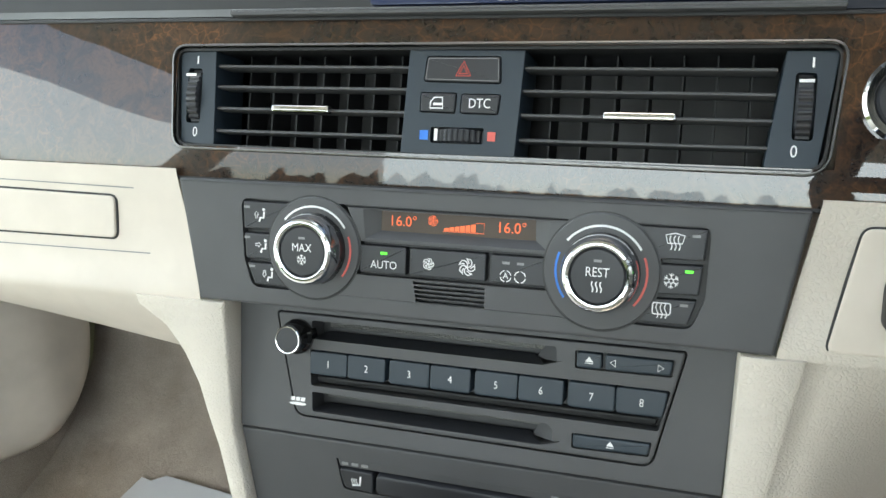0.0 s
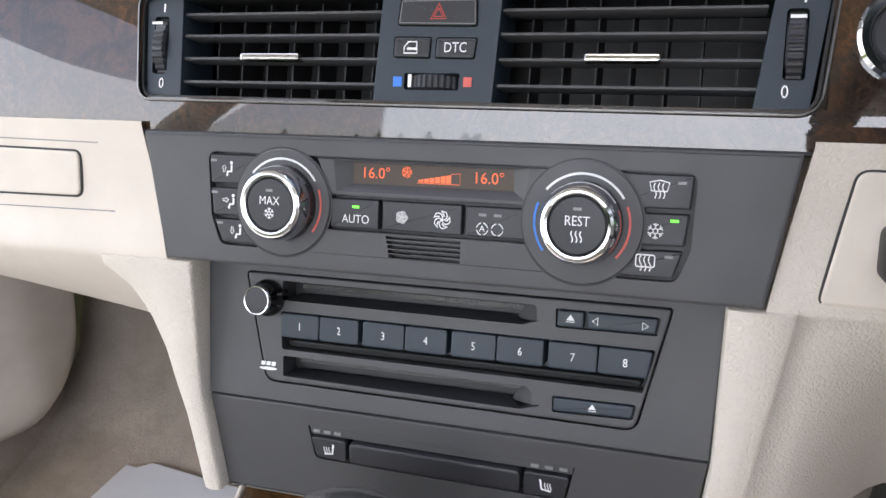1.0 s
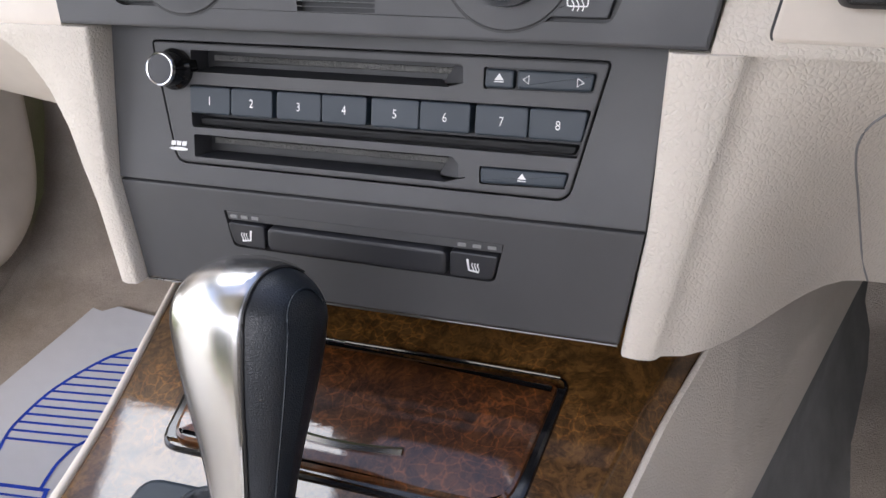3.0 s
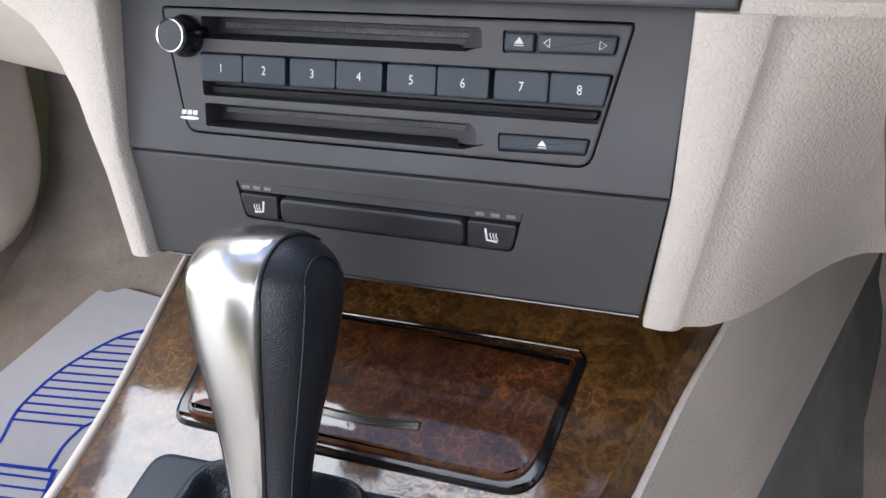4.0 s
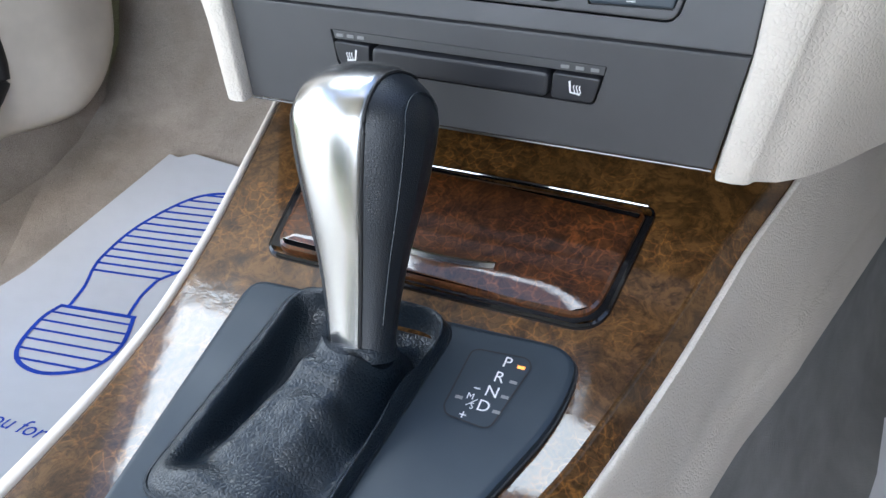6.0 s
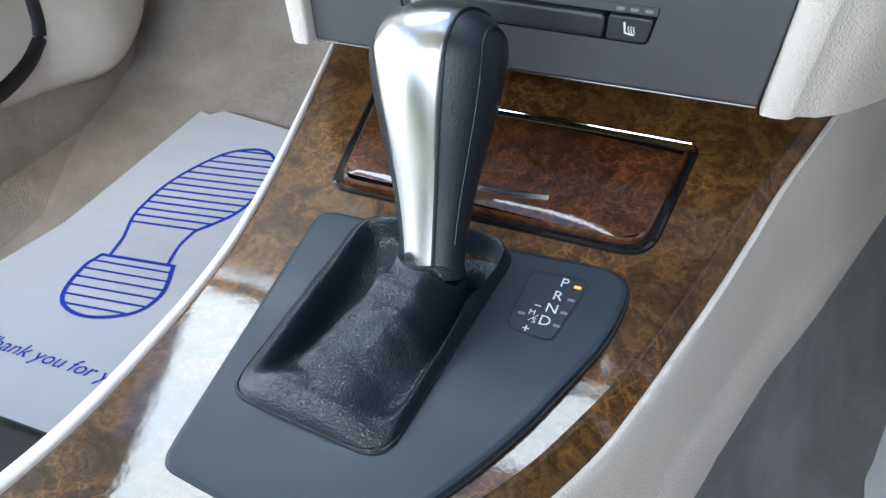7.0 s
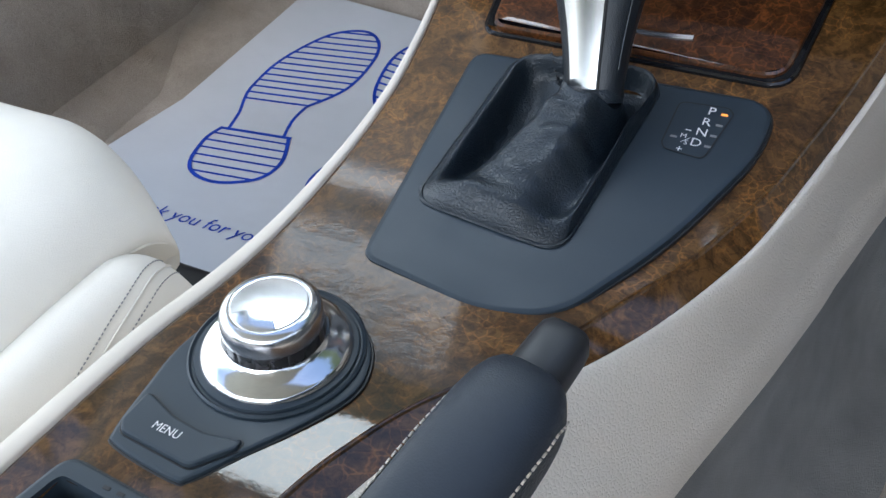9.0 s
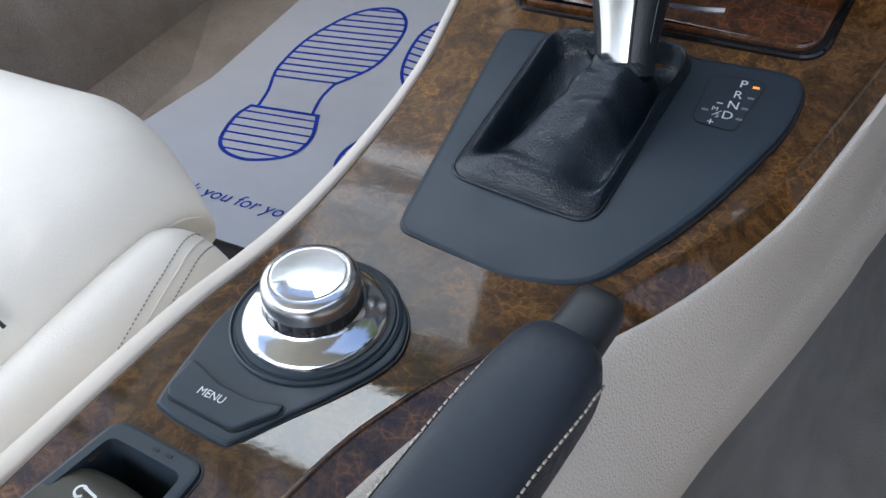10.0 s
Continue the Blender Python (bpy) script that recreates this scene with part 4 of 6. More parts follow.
for u in (0.0250, 0.0325):
    for a in (10, 100, 190, 280):
        ink.arc(u, 0.5198, 0.0028, a, a + 70, 0.0005, 8)
ink.text("A", 0.0250, 0.5198, 0.0030)
ink.done("symbol", WHITE_INK, recirc)
LAMP(recirc, CLIMATE, 0.0250, 0.5264)
LAMP(recirc, CLIMATE, 0.0325, 0.5264)
SLOTS = [rounded([(-0.0248 + 0.0004 * k, 0.5117 - 0.0023 * k), (0.0143, 0.5117 - 0.0023 * k), (0.0143, 0.5132 - 0.0022 * k), (-0.0250 + 0.0004 * k, 0.5132 - 0.0022 * k)], 0.0004, 2) for k in range(5)]
part("lower_trim", slab(inset(rounded([(-0.075, 0.5018), (0.065, 0.5014), (0.065, 0.5146), (-0.075, 0.5147)], 0.0005, 2), 0.0006), CLIMATE, -0.0080, 0.0002, 0.0003, holes=SLOTS), GREY, plate, "grey strip with a slotted grille")
WINDOW = [(-0.0450, 0.5377), (0.0389, 0.5378), (0.0386, 0.5480), (-0.0450, 0.5481)]
HOOD = [(-0.0525, 0.5337), (0.0455, 0.5338), (0.0470, 0.5489), (-0.0540, 0.5491)]
part("display_frame", slab(inset([(-0.0560, 0.5313), (0.0470, 0.5313), (0.0560, 0.5498), (-0.0640, 0.5500)], 0.0006), CLIMATE, -0.0080, 0.0000, 0.0004, holes=[HOOD]), GREY, plate, "grey frame of the display")
hood = bmesh.new()
bridge(hood, ring(hood, [Vector(p) for p in HOOD], CLIMATE, -0.0001), ring(hood, [Vector(p) for p in WINDOW], CLIMATE, -0.0042))
part("display_hood", hood, GREY, plate, "sloping grey hood of the display", smooth=20)
lcd = part("display", slab(inset(WINDOW, -0.0004), CLIMATE, -0.0078, -0.0043, 0.0002), LCD, plate, "brown climate display with amber figures")
ink = Ink(CLIMATE, -0.0041)
for text, u in (("16.0°", -0.0326), ("16.0°", 0.0262)):
    ink.text(text, u, 0.5430, 0.0053, squeeze=1.0)
fan(ink, -0.0160, 0.5444, 0.0026, 0.00042)
for k in range(6):
    u = -0.0098 + 0.0029 * k
    h = 0.0011 + 0.00052 * k
    ink.poly([(u, 0.5399), (u + 0.0025, 0.5399), (u + 0.0025, 0.5399 + h + 0.0004), (u, 0.5399 + h)])
ink.stroke([(-0.0104, 0.5395), (0.0118, 0.5395), (0.0118, 0.5447), (0.0072, 0.5444)], 0.0003)
ink.done("temperature_reading", LCD_ON, lcd)


def dial(cu, cv, rb, arcs, name):
    f = lambda x, y, h: CLIMATE(cu + x, cv + y, h)
    ob = part(name, lathe([(rb, -0.006), (rb, 0.0006), (rb - 0.0006, 0.0012), (0.0195, 0.0014), (0, 0.0014)], f), GREY, plate, "round grey dial base with coloured arcs")
    part("dial_joint", lathe([(rb + 0.0009, -0.006), (rb + 0.0009, 0.0003), (rb - 0.0010, 0.0004)], f), BLACK, ob, "black joint round the dial")
    part("barrel", lathe([(0.0192, 0.0010), (0.0188, 0.0078)], f), GUNMETAL, ob, "glossy black barrel")
    part("chrome_ring", lathe([(0.0189, 0.0072), (0.0184, 0.0100), (0.0176, 0.0128), (0.0166, 0.0146), (0.0152, 0.0152), (0.0138, 0.0149), (0.0132, 0.0140), (0.0131, 0.011)], f), CHROME_SOFT, ob)
    face = part("push_face", lathe([(0.0130, 0.010), (0.0130, 0.0136), (0.0124, 0.0143), (0, 0.0146)], f), BUTTON, ob, "black push face")
    for a0, a1, mat in arcs:
        Ink(CLIMATE, 0.0017).arc(cu, cv, 0.0222, a0, a1, 0.0011).done("arc", mat, ob)
    return face


left_face = dial(-0.0825, 0.5264, 0.0272, [(32, 140, WHITE_INK), (-38, 20, RED_MARK)], "left_dial")
right_face = dial(0.0728, 0.5257, 0.0283, [(32, 140, WHITE_INK), (-42, 22, RED_MARK), (158, 218, BLUE_MARK)], "right_dial")
FACE = lambda u, v, w=0.0: CLIMATE(u, v, 0.0148 + w)
ink = Ink(FACE, 0.0001).text("MAX", -0.0825, 0.5282, 0.0042, squeeze=0.9)
flake(ink, -0.0825, 0.5222, 0.0027, 0.0005)
ink.done("lettering", WHITE_INK, left_face)
LAMP(left_face, FACE, -0.0825, 0.5334, None, 0.0001)
ink = Ink(FACE, 0.0001).text("REST", 0.0728, 0.5275, 0.0044, squeeze=0.85)
heat(ink, 0.0728, 0.5208, 0.0050, 0.0020, 0.0006)
ink.done("lettering", WHITE_INK, right_face)
LAMP(right_face, FACE, 0.0728, 0.5330, None, 0.0001)

# ---- disc player ----
player = thing("disc_player", (0, 0.0, 0.455), "dark grey disc player with two slots and numbered keys", "disc player")
s1 = rounded([(-0.0918, 0.4682), (0.0430, 0.4682), (0.0540, 0.4715), (0.0490, 0.4783), (-0.0922, 0.4785)], [0.0012, 0.003, 0.002, 0.002, 0.0012])
s2 = rounded([(-0.0903, 0.4276), (0.0440, 0.4268), (0.0560, 0.4300), (0.0470, 0.4383), (-0.0907, 0.4386)], [0.0012, 0.003, 0.002, 0.002, 0.0012])
row = rounded([(-0.0915, 0.4420), (0.1042, 0.4418), (0.1092, 0.4624), (-0.0928, 0.4624)], 0.0015)
e1 = rounded([(0.0600, 0.4684), (0.1092, 0.4690), (0.1106, 0.4778), (0.0596, 0.4778)], 0.0014)
e2 = rounded([(0.0606, 0.4274), (0.1002, 0.4284), (0.1018, 0.4358), (0.0602, 0.4354)], 0.0014)
part("joint", slab(inset(DISC_OUT, -0.0004), DISC, -0.030, -0.0250, 0.0003), BLACK, player, "black joint round the player")
part("face", slab(inset(DISC_OUT, 0.0009), DISC, -0.026, 0.0004, 0.0009, holes=[s1, s2, row, e1, e2]), GREY, player)
for v0, v1 in ((0.4682, 0.4785), (0.4270, 0.4386)):
    slot = part("slot", slab(box(-0.093, 0.055, v0 - 0.0005, v1 + 0.0005), DISC, -0.025, -0.0150, 0.0003), BLACK, player, "deep black disc slot")
    part("felt_lip", slab(box(-0.0860, 0.0420, v1 - 0.0048, v1 - 0.0020), DISC, -0.016, -0.0110, 0.0006), CARPET_DARK, slot, "grey-brown felt lip")
    bm = bmesh.new()
    grid([[DISC(-0.0915, v0, -0.0004), DISC(0.044, v0, -0.0004)], [DISC(-0.0865, v0 + 0.0030, -0.0120), DISC(0.036, v0 + 0.0030, -0.0120)]], bm)
    part("ramp", bm, BUTTON, slot, "sloping lower lip")
    end = grid([[DISC(0.0370, v0 + 0.0010, -0.0120), DISC(0.0420, v1 - 0.0010, -0.0120)], [DISC(0.0500, v0 + 0.0022, -0.0012), DISC(0.0495, v1 - 0.0012, -0.0012)], [DISC(0.0550, v0 + 0.0028, -0.0008), DISC(0.0530, v1 - 0.0010, -0.0008)]])
    part("end_ramp", end, GREY, slot, "grey ramp at the end of the slot")
us8 = [-0.0926, -0.0690, -0.0446, -0.0194, 0.0052, 0.0304, 0.0560, 0.0818, 0.1082]
part("row_well", slab(box(-0.093, 0.1092, 0.4415, 0.4626), DISC, -0.026, -0.0110, 0.0003), BLACK, player, "black well below the keys")
for k in range(8):
    a, b = us8[k], us8[k + 1]
    a += 0.0011 if k in (2, 4, 6) else 0.0002
    b -= 0.0011 if k in (1, 3, 5) else 0.0002
    loop = rounded([(a, 0.4487), (b - (0.0022 if k == 7 else 0), 0.4487), (b, 0.4617), (a, 0.4617)], 0.0018, 4)
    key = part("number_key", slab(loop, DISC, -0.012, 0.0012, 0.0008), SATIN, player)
    Ink(DISC, 0.00135).text(str(k + 1), (a + b) / 2, 0.4549, 0.0040, squeeze=0.85).done("figure", WHITE_INK, key)
part("row_shade", slab(rounded([(-0.0900, 0.4426), (0.1020, 0.4426), (0.1040, 0.4468), (-0.0912, 0.4468)], 0.001, 2), DISC, -0.012, -0.0045, 0.002), GREY_DARK, player, "dark ledge below the keys")
tri_up = lambda u, v, s: [(u - s, v - s * 0.3), (u + s, v - s * 0.3), (u, v + s)]
part("key_well", slab(inset(e1, -0.0004), DISC, -0.012, -0.004, 0.0003), BLACK, player)
part("key_well", slab(inset(e2, -0.0004), DISC, -0.012, -0.004, 0.0003), BLACK, player)
k = part("eject_key", slab(rounded(box(0.0606, 0.0738, 0.4691, 0.4770), 0.0014, 3), DISC, -0.006, 0.0010, 0.0009), SATIN, player)
Ink(DISC, 0.0012).poly(tri_up(0.0672, 0.4731, 0.0022)).done("eject_arrow", WHITE_INK, k)
Ink(DISC, 0.0012).poly(box(0.0650, 0.0694, 0.4716, 0.4720)).done("eject_bar", WHITE_INK, k)
k = part("seek_key", slab(rounded([(0.0756, 0.4692), (0.1082, 0.4697), (0.1094, 0.4771), (0.0753, 0.4771)], 0.0014, 3), DISC, -0.006, 0.0010, 0.0009), SATIN, player)
Ink(DISC, 0.0012).stroke([(0.0806, 0.4715), (0.0806, 0.4749), (0.0780, 0.4732)], 0.0005, True).done("back_arrow", WHITE_INK, k)
Ink(DISC, 0.0012).stroke([(0.1020, 0.4715), (0.1020, 0.4749), (0.1048, 0.4732)], 0.0005, True).done("forward_arrow", WHITE_INK, k)
k = part("eject_key", slab(rounded([(0.0612, 0.4281), (0.0996, 0.4290), (0.1010, 0.4351), (0.0609, 0.4348)], 0.0014, 3), DISC, -0.006, 0.0010, 0.0009), SATIN, player)
Ink(DISC, 0.0012).poly(tri_up(0.0805, 0.4317, 0.0020)).done("eject_arrow", WHITE_INK, k)
Ink(DISC, 0.0012).poly(box(0.0785, 0.0825, 0.4302, 0.4306)).done("eject_bar", WHITE_INK, k)
f = lambda x, y, h: DISC(-0.1005 + x, 0.4690 + y, h)
vol = part("volume_knob", lathe([(0.0098, -0.004), (0.0098, 0.0030), (0.0082, 0.0050), (0.0078, 0.0120), (0.0074, 0.0135)], f), GLASSY, player, "small round volume knob")
part("chrome_ring", lathe([(0.0078, 0.0120), (0.0078, 0.0138), (0.0074, 0.0143), (0.0069, 0.0142), (0.0068, 0.012)], f), CHROME_SOFT, vol)
part("knob_face", lathe([(0.0068, 0.012), (0.0067, 0.0140), (0, 0.0142)], f), BUTTON, vol)
ink = Ink(DISC, 0.0006)
ink.poly([(-0.0996 + 0.0055 * math.cos(a), 0.4308 + 0.0009 * math.sin(a)) for a in steps(0, 5.9, 15)])
for u in (-0.1028, -0.0996, -0.0964):
    ink.poly([(u - 0.0014, 0.4324), (u + 0.0012, 0.4324), (u + 0.0016, 0.4346), (u - 0.0010, 0.4346)])
ink.done("format_mark", WHITE_INK, player, "small white mark")

# ---- seat heating keys ----
heater = thing("seat_heating_panel", (0, -0.005, 0.39), "dark grey seat heating keys with a storage flap", "control panel")
part("joint", slab(inset(HEAT_OUT, -0.0004), HEAT, -0.03, -0.020, 0.0003), BLACK, heater, "black joint round the keys")
strip_outline = [(-0.0738, 0.3962), (0.0722, 0.3952), (0.0728, 0.3998), (-0.0748, 0.4010)]
part("lamp_strip", slab(strip_outline, HEAT, -0.021, -0.0008, 0.0004), GREY, heater)
for u in (-0.0702, -0.0640, -0.0578, 0.0528, 0.0602, 0.0676):
    v = 0.3984 if u < 0 else 0.3975
    part("indicator", slab(rounded(box(u - 0.0021, u + 0.0021, v - 0.0009, v + 0.0009), 0.0003, 2), HEAT, -0.002, -0.0002, 0.0002), GREY_INK, heater)
hk = part("heating_key", slab(rounded([(-0.0708, 0.3832), (-0.0527, 0.3822), (-0.0523, 0.3950), (-0.0738, 0.3955)], [0.004, 0.002, 0.002, 0.002]), HEAT, -0.021, 0.0010, 0.0008), BUTTON, heater)
part("flap", slab(rounded([(-0.0512, 0.3820), (0.0455, 0.3812), (0.0458, 0.3942), (-0.0508, 0.3950)], 0.0040, 5), HEAT, -0.021, 0.0018, 0.0018), BUTTON, heater, "plain rounded storage flap")
hk2 = part("heating_key", slab(rounded([(0.0470, 0.3812), (0.0682, 0.3810), (0.0712, 0.3940), (0.0472, 0.3942)], [0.002, 0.004, 0.002, 0.002]), HEAT, -0.021, 0.0010, 0.0008), BUTTON, heater)
for key, u, v, s in ((hk, -0.0630, 0.3886, -1), (hk2, 0.0590, 0.3876, 1)):
    ink = Ink(HEAT, 0.0013)
    ink.stroke([(u - s * 0.0030, v + 0.0036), (u - s * 0.0022, v - 0.0020), (u + s * 0.0026, v - 0.0026)], 0.0011)
    heat(ink, u + s * 0.0010, v - 0.0004, 0.0044, 0.0014, 0.0005)
    ink.done("symbol", WHITE_INK, key)

# ---- ashtray lid ----
lid_thing = thing("ashtray", (0, -0.03, 0.305), "closed ashtray with a reddish burr walnut lid", "ashtray")
RIM = rounded([(-0.1060, 0.0135), (-0.0985, -0.0685), (0.0940, -0.0705), (0.1045, 0.0125)], [0.007, 0.013, 0.020, 0.007], 8)


def sheet(outline, f, w, n=26, bulge=0.0, m=14):
    """A curved sheet inside an outline that runs from side to side."""
    lo, hi = min(p.y for p in outline), max(p.y for p in outline)
    rows = []
    for j in range(m + 1):
        v = lo + (hi - lo) * (0.004 + 0.992 * j / m)
        cross = []
        for i in range(len(outline)):
            a, b = outline[i - 1], outline[i]
            if (a.y - v) * (b.y - v) <= 0 and abs(a.y - b.y) > 1e-9:
                cross.append(a.x + (b.x - a.x) * (v - a.y) / (b.y - a.y))
        x0, x1 = min(cross), max(cross)
        rows.append([f(x0 + (x1 - x0) * k / n, v, w + bulge * (1 - (2 * k / n - 1) ** 4) * (1 - (2 * j / m - 1) ** 4)) for k in range(n + 1)])
    return rows


def curved_slab(outline, f, w0, w1, bevel, bulge=0.0, steps_in=((0, 0), (0.3, 0.7), (1, 1))):
    """A plate that follows a curved face, with a rounded edge and a true curved top."""
    outline = [Vector(p) for p in outline]
    bm = bmesh.new()
    rows = [ring(bm, outline, f, w0)] + [ring(bm, inset(outline, bevel * a), f, w1 - bevel * (1 - b)) for a, b in steps_in]
    for a, b in zip(rows, rows[1:]):
        bridge(bm, a, b)
    grid(sheet(inset(outline, bevel * 0.98), f, w1, bulge=bulge), bm)
    return bm


part("frame", curved_slab(RIM, TOP, -0.003, 0.0022, 0.0022), GLASSY, lid_thing, "dark glossy frame")
LID = rounded([(-0.1000, 0.0085), (-0.0930, -0.0640), (0.0890, -0.0655), (0.0995, 0.0080)], [0.006, 0.012, 0.018, 0.006], 8)
part("lid", curved_slab(LID, TOP, 0.0, 0.0046, 0.0026, 0.0012), WOOD_LID, lid_thing, "reddish burr walnut lid under clear lacquer")
part("top_bead", tube([TOP(u, 0.0125 - 0.0010 * (u / 0.1) ** 2, 0.0024) for u in steps(-0.1000, 0.0985, 16)], 0.0008, 8), CHROME, lid_thing, "thin bright bead along the top")
bow = lambda u: -0.0495 + 0.0028 * (u / 0.034) ** 2
hb = bmesh.new()
rows = [[TOP(u, bow(u) + d, 0.0050 + h) for d, h in ((-0.0026, 0.0), (-0.0022, 0.0016), (0.0, 0.0026), (0.0020, 0.0014), (0.0022, 0.0))] for u in steps(-0.0335, 0.0325, 18)]
grid(rows, hb)
part("pull", hb, CHROME_SATIN, lid_thing, "curved chrome pull")

# ---- shifter plate, boot and lever ----
PF = lambda u, v, w=0.0: Vector((u, v, 0.2886 + (v + 0.09) * 0.128)) + Vector((0, -0.128, 1)).normalized() * w
BOOT = rounded([(-0.0665, -0.0870), (-0.0745, -0.2170), (0.0130, -0.2265), (0.0275, -0.0835)], [0.015, 0.014, 0.015, 0.016], 10)
shift = thing("shifter_plate", (0, -0.17, 0.275), "flat satin blue-grey shifter surround plate on the wood", "console plate")
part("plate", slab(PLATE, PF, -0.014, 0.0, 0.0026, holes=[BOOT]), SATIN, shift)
part("shadow_gap", slab(inset(PLATE, -0.0012), PF, -0.016, -0.0030, 0.0004, holes=[inset(BOOT, -0.002)]), BLACK, shift, "black joint round the plate")
SEL = rounded([(0.0385, -0.0975), (0.0655, -0.0955), (0.0690, -0.1000), (0.0615, -0.1395), (0.0400, -0.1375), (0.0375, -0.1330)], 0.005, 5)
gate = part("gear_display", slab(SEL, PF, -0.002, 0.0004, 0.0003), SATIN, shift, "dark gear display with white letters")
Ink(PF, 0.0006).stroke([(p.x, p.y) for p in SEL], 0.0008, True).done("outline", BLACK, gate)
ink = Ink(PF, 0.0006)
for s, u, v, h in (("P", 0.0560, -0.1020, 0.0058), ("R", 0.0552, -0.1115, 0.0058), ("N", 0.0548, -0.1205, 0.0058), ("D", 0.0538, -0.1293, 0.0058), ("M", 0.0462, -0.1258, 0.0032), ("S", 0.0486, -0.1308, 0.0032), ("+", 0.0464, -0.1368, 0.0048)):
    ink.text(s, u + 0.0012, v + 0.0010, h * 1.08, squeeze=0.95)
ink.stroke([(0.0470, -0.1300), (0.0512, -0.1254)], 0.0004).stroke([(0.0472, -0.1196), (0.0504, -0.1196)], 0.0007)
ink.done("letters", WHITE_INK, gate)
for u, v, m in ((0.0633, -0.1028, AMBER_LED), (0.0625, -0.1122, None), (0.0615, -0.1214, None), (0.0605, -0.1304, None), (0.0415, -0.1278, None)):
    LAMP(gate, PF, u + 0.001, v + 0.001, m, 0.0006, 0.0018, 0.0009)


def resample(loop, n):
    seg = [(loop[(i + 1) % len(loop)] - loop[i]).length for i in range(len(loop))]
    total, out, i, acc = sum(seg), [], 0, 0.0
    for k in range(n):
        d = total * k / n
        while acc + seg[i] < d:
            acc += seg[i]
            i += 1
        out.append(loop[i].lerp(loop[(i + 1) % len(loop)], (d - acc) / max(seg[i], 1e-9)))
    return out


boot = thing("shifter_boot", (0, -0.15, 0.28), "black grained leather shifter boot with soft folds", "shifter boot")
N = 120
base = resample(BOOT, N)
NECK = Vector((-0.0035, -0.1290))
SPINE = Vector((-0.0345, -0.2180)) - NECK
bm = bmesh.new()
rows = []


def boot_height(p, q, a):
    """The soft bag: a rolled border, a hollow, and the cone that drapes back from the lever."""
    front = max(0.0, math.sin(a)) ** 1.5
    right = max(0.0, math.cos(a + 0.35)) ** 3
    left = max(0.0, -math.cos(a - 0.3)) ** 2
    d = p - NECK
    t = min(1.0, max(0.0, d.dot(SPINE) / SPINE.length_squared))
    off = d - SPINE * t
    side = SPINE.x * d.y - SPINE.y * d.x
    wide = lerp(t, [0.0, 0.3, 1.0], [0.0180, 0.0215, 0.0320])
    fall = (0.006 if side < 0 else 0.005) * (1 + 0.7 * t)
    k = min(1.0, max(0.0, (off.length - wide * 0.42) / (fall + wide * 0.58)))
    cone = lerp(t, [0.0, 0.10, 0.25, 0.5, 0.8, 1.0], [0.0350, 0.0325, 0.0290, 0.0225, 0.0125, 0.0045]) * (1 - k * k * (3 - 2 * k))
    roll = math.exp(-((q - 0.11 - 0.04 * right) / (0.085 + 0.05 * right)) ** 2) * (0.0035 + 0.012 * front + 0.015 * right + 0.009 * left)
    back = max(0.0, -math.sin(a)) ** 2
    hollow = k * math.sin(math.pi * min(1, q * 1.02)) ** 0.8 * (0.004 * back - 0.021 * max(left, 0.18 * right, 0.35 * front))
    mid = math.sin(math.pi * min(1.0, q)) ** 0.8
    lean = side / (SPINE.length * 0.02)
    sag = 0.0021 * math.sin(32 * t + 1.6 * lean + 0.8 * lean * lean) * max(0.0, 1 - abs(t - 0.27) / 0.27) * (1 - k)
    soft = 0.0030 * noise.noise(Vector((p.x * 38, p.y * 38, 2.0))) * mid + 0.0014 * noise.noise(Vector((p.x * 95, p.y * 95, 7.0))) * mid
    pleat = 0.0011 * math.sin(46 * a) * math.exp(-((a - 2.25) / 0.22) ** 2) * (1 - q)
    return cone + roll + hollow + sag + soft + pleat


for j in range(51):
    q = j / 50
    r = []
    for p in base:
        d = p - NECK
        a = math.atan2(d.y, d.x)
        n2 = NECK + Vector((0.0162 * math.cos(a), 0.0150 * math.sin(a)))
        xy = p.lerp(n2, q ** 0.9)
        h = lerp(q, [0.0, 0.93, 1.0], [0, 0, 0.003]) + boot_height(xy, q, a)
        r.append(PF(xy.x, xy.y, h - (0.004 if j == 0 else 0)))
    rows.append(r)
grid(rows, bm, closed=True)
bm.faces.new([v for v in bm.verts][-N:])
hide = part("hide", bm, BLACK_HIDE, boot, smooth=80)
part("piping", tube([PF(p.x, p.y, 0.0006) for p in [*inset(BOOT, 0.0006), inset(BOOT, 0.0006)[0]]], 0.0011, 6, cap=False), BLACK_HIDE, boot, "thin leather edge")
bm = bmesh.new()
for k in (0, 1):
    for i in range(9):
        a = 2.16 + 0.17 * k
        q = 0.10 + 0.035 * i
        j = int(q * 50)
        idx = min(range(N), key=lambda m: abs(math.atan2(base[m].y - NECK.y, base[m].x - NECK.x) - a))
        p = Vector(rows[j][idx])
        tube([p + Vector((0, 0, 0.0006)), p + Vector((0.0016, -0.0020, 0.0003))], 0.0005, 5, bm)
part("stitching", bm, BLACK, boot, "double row of stitches")

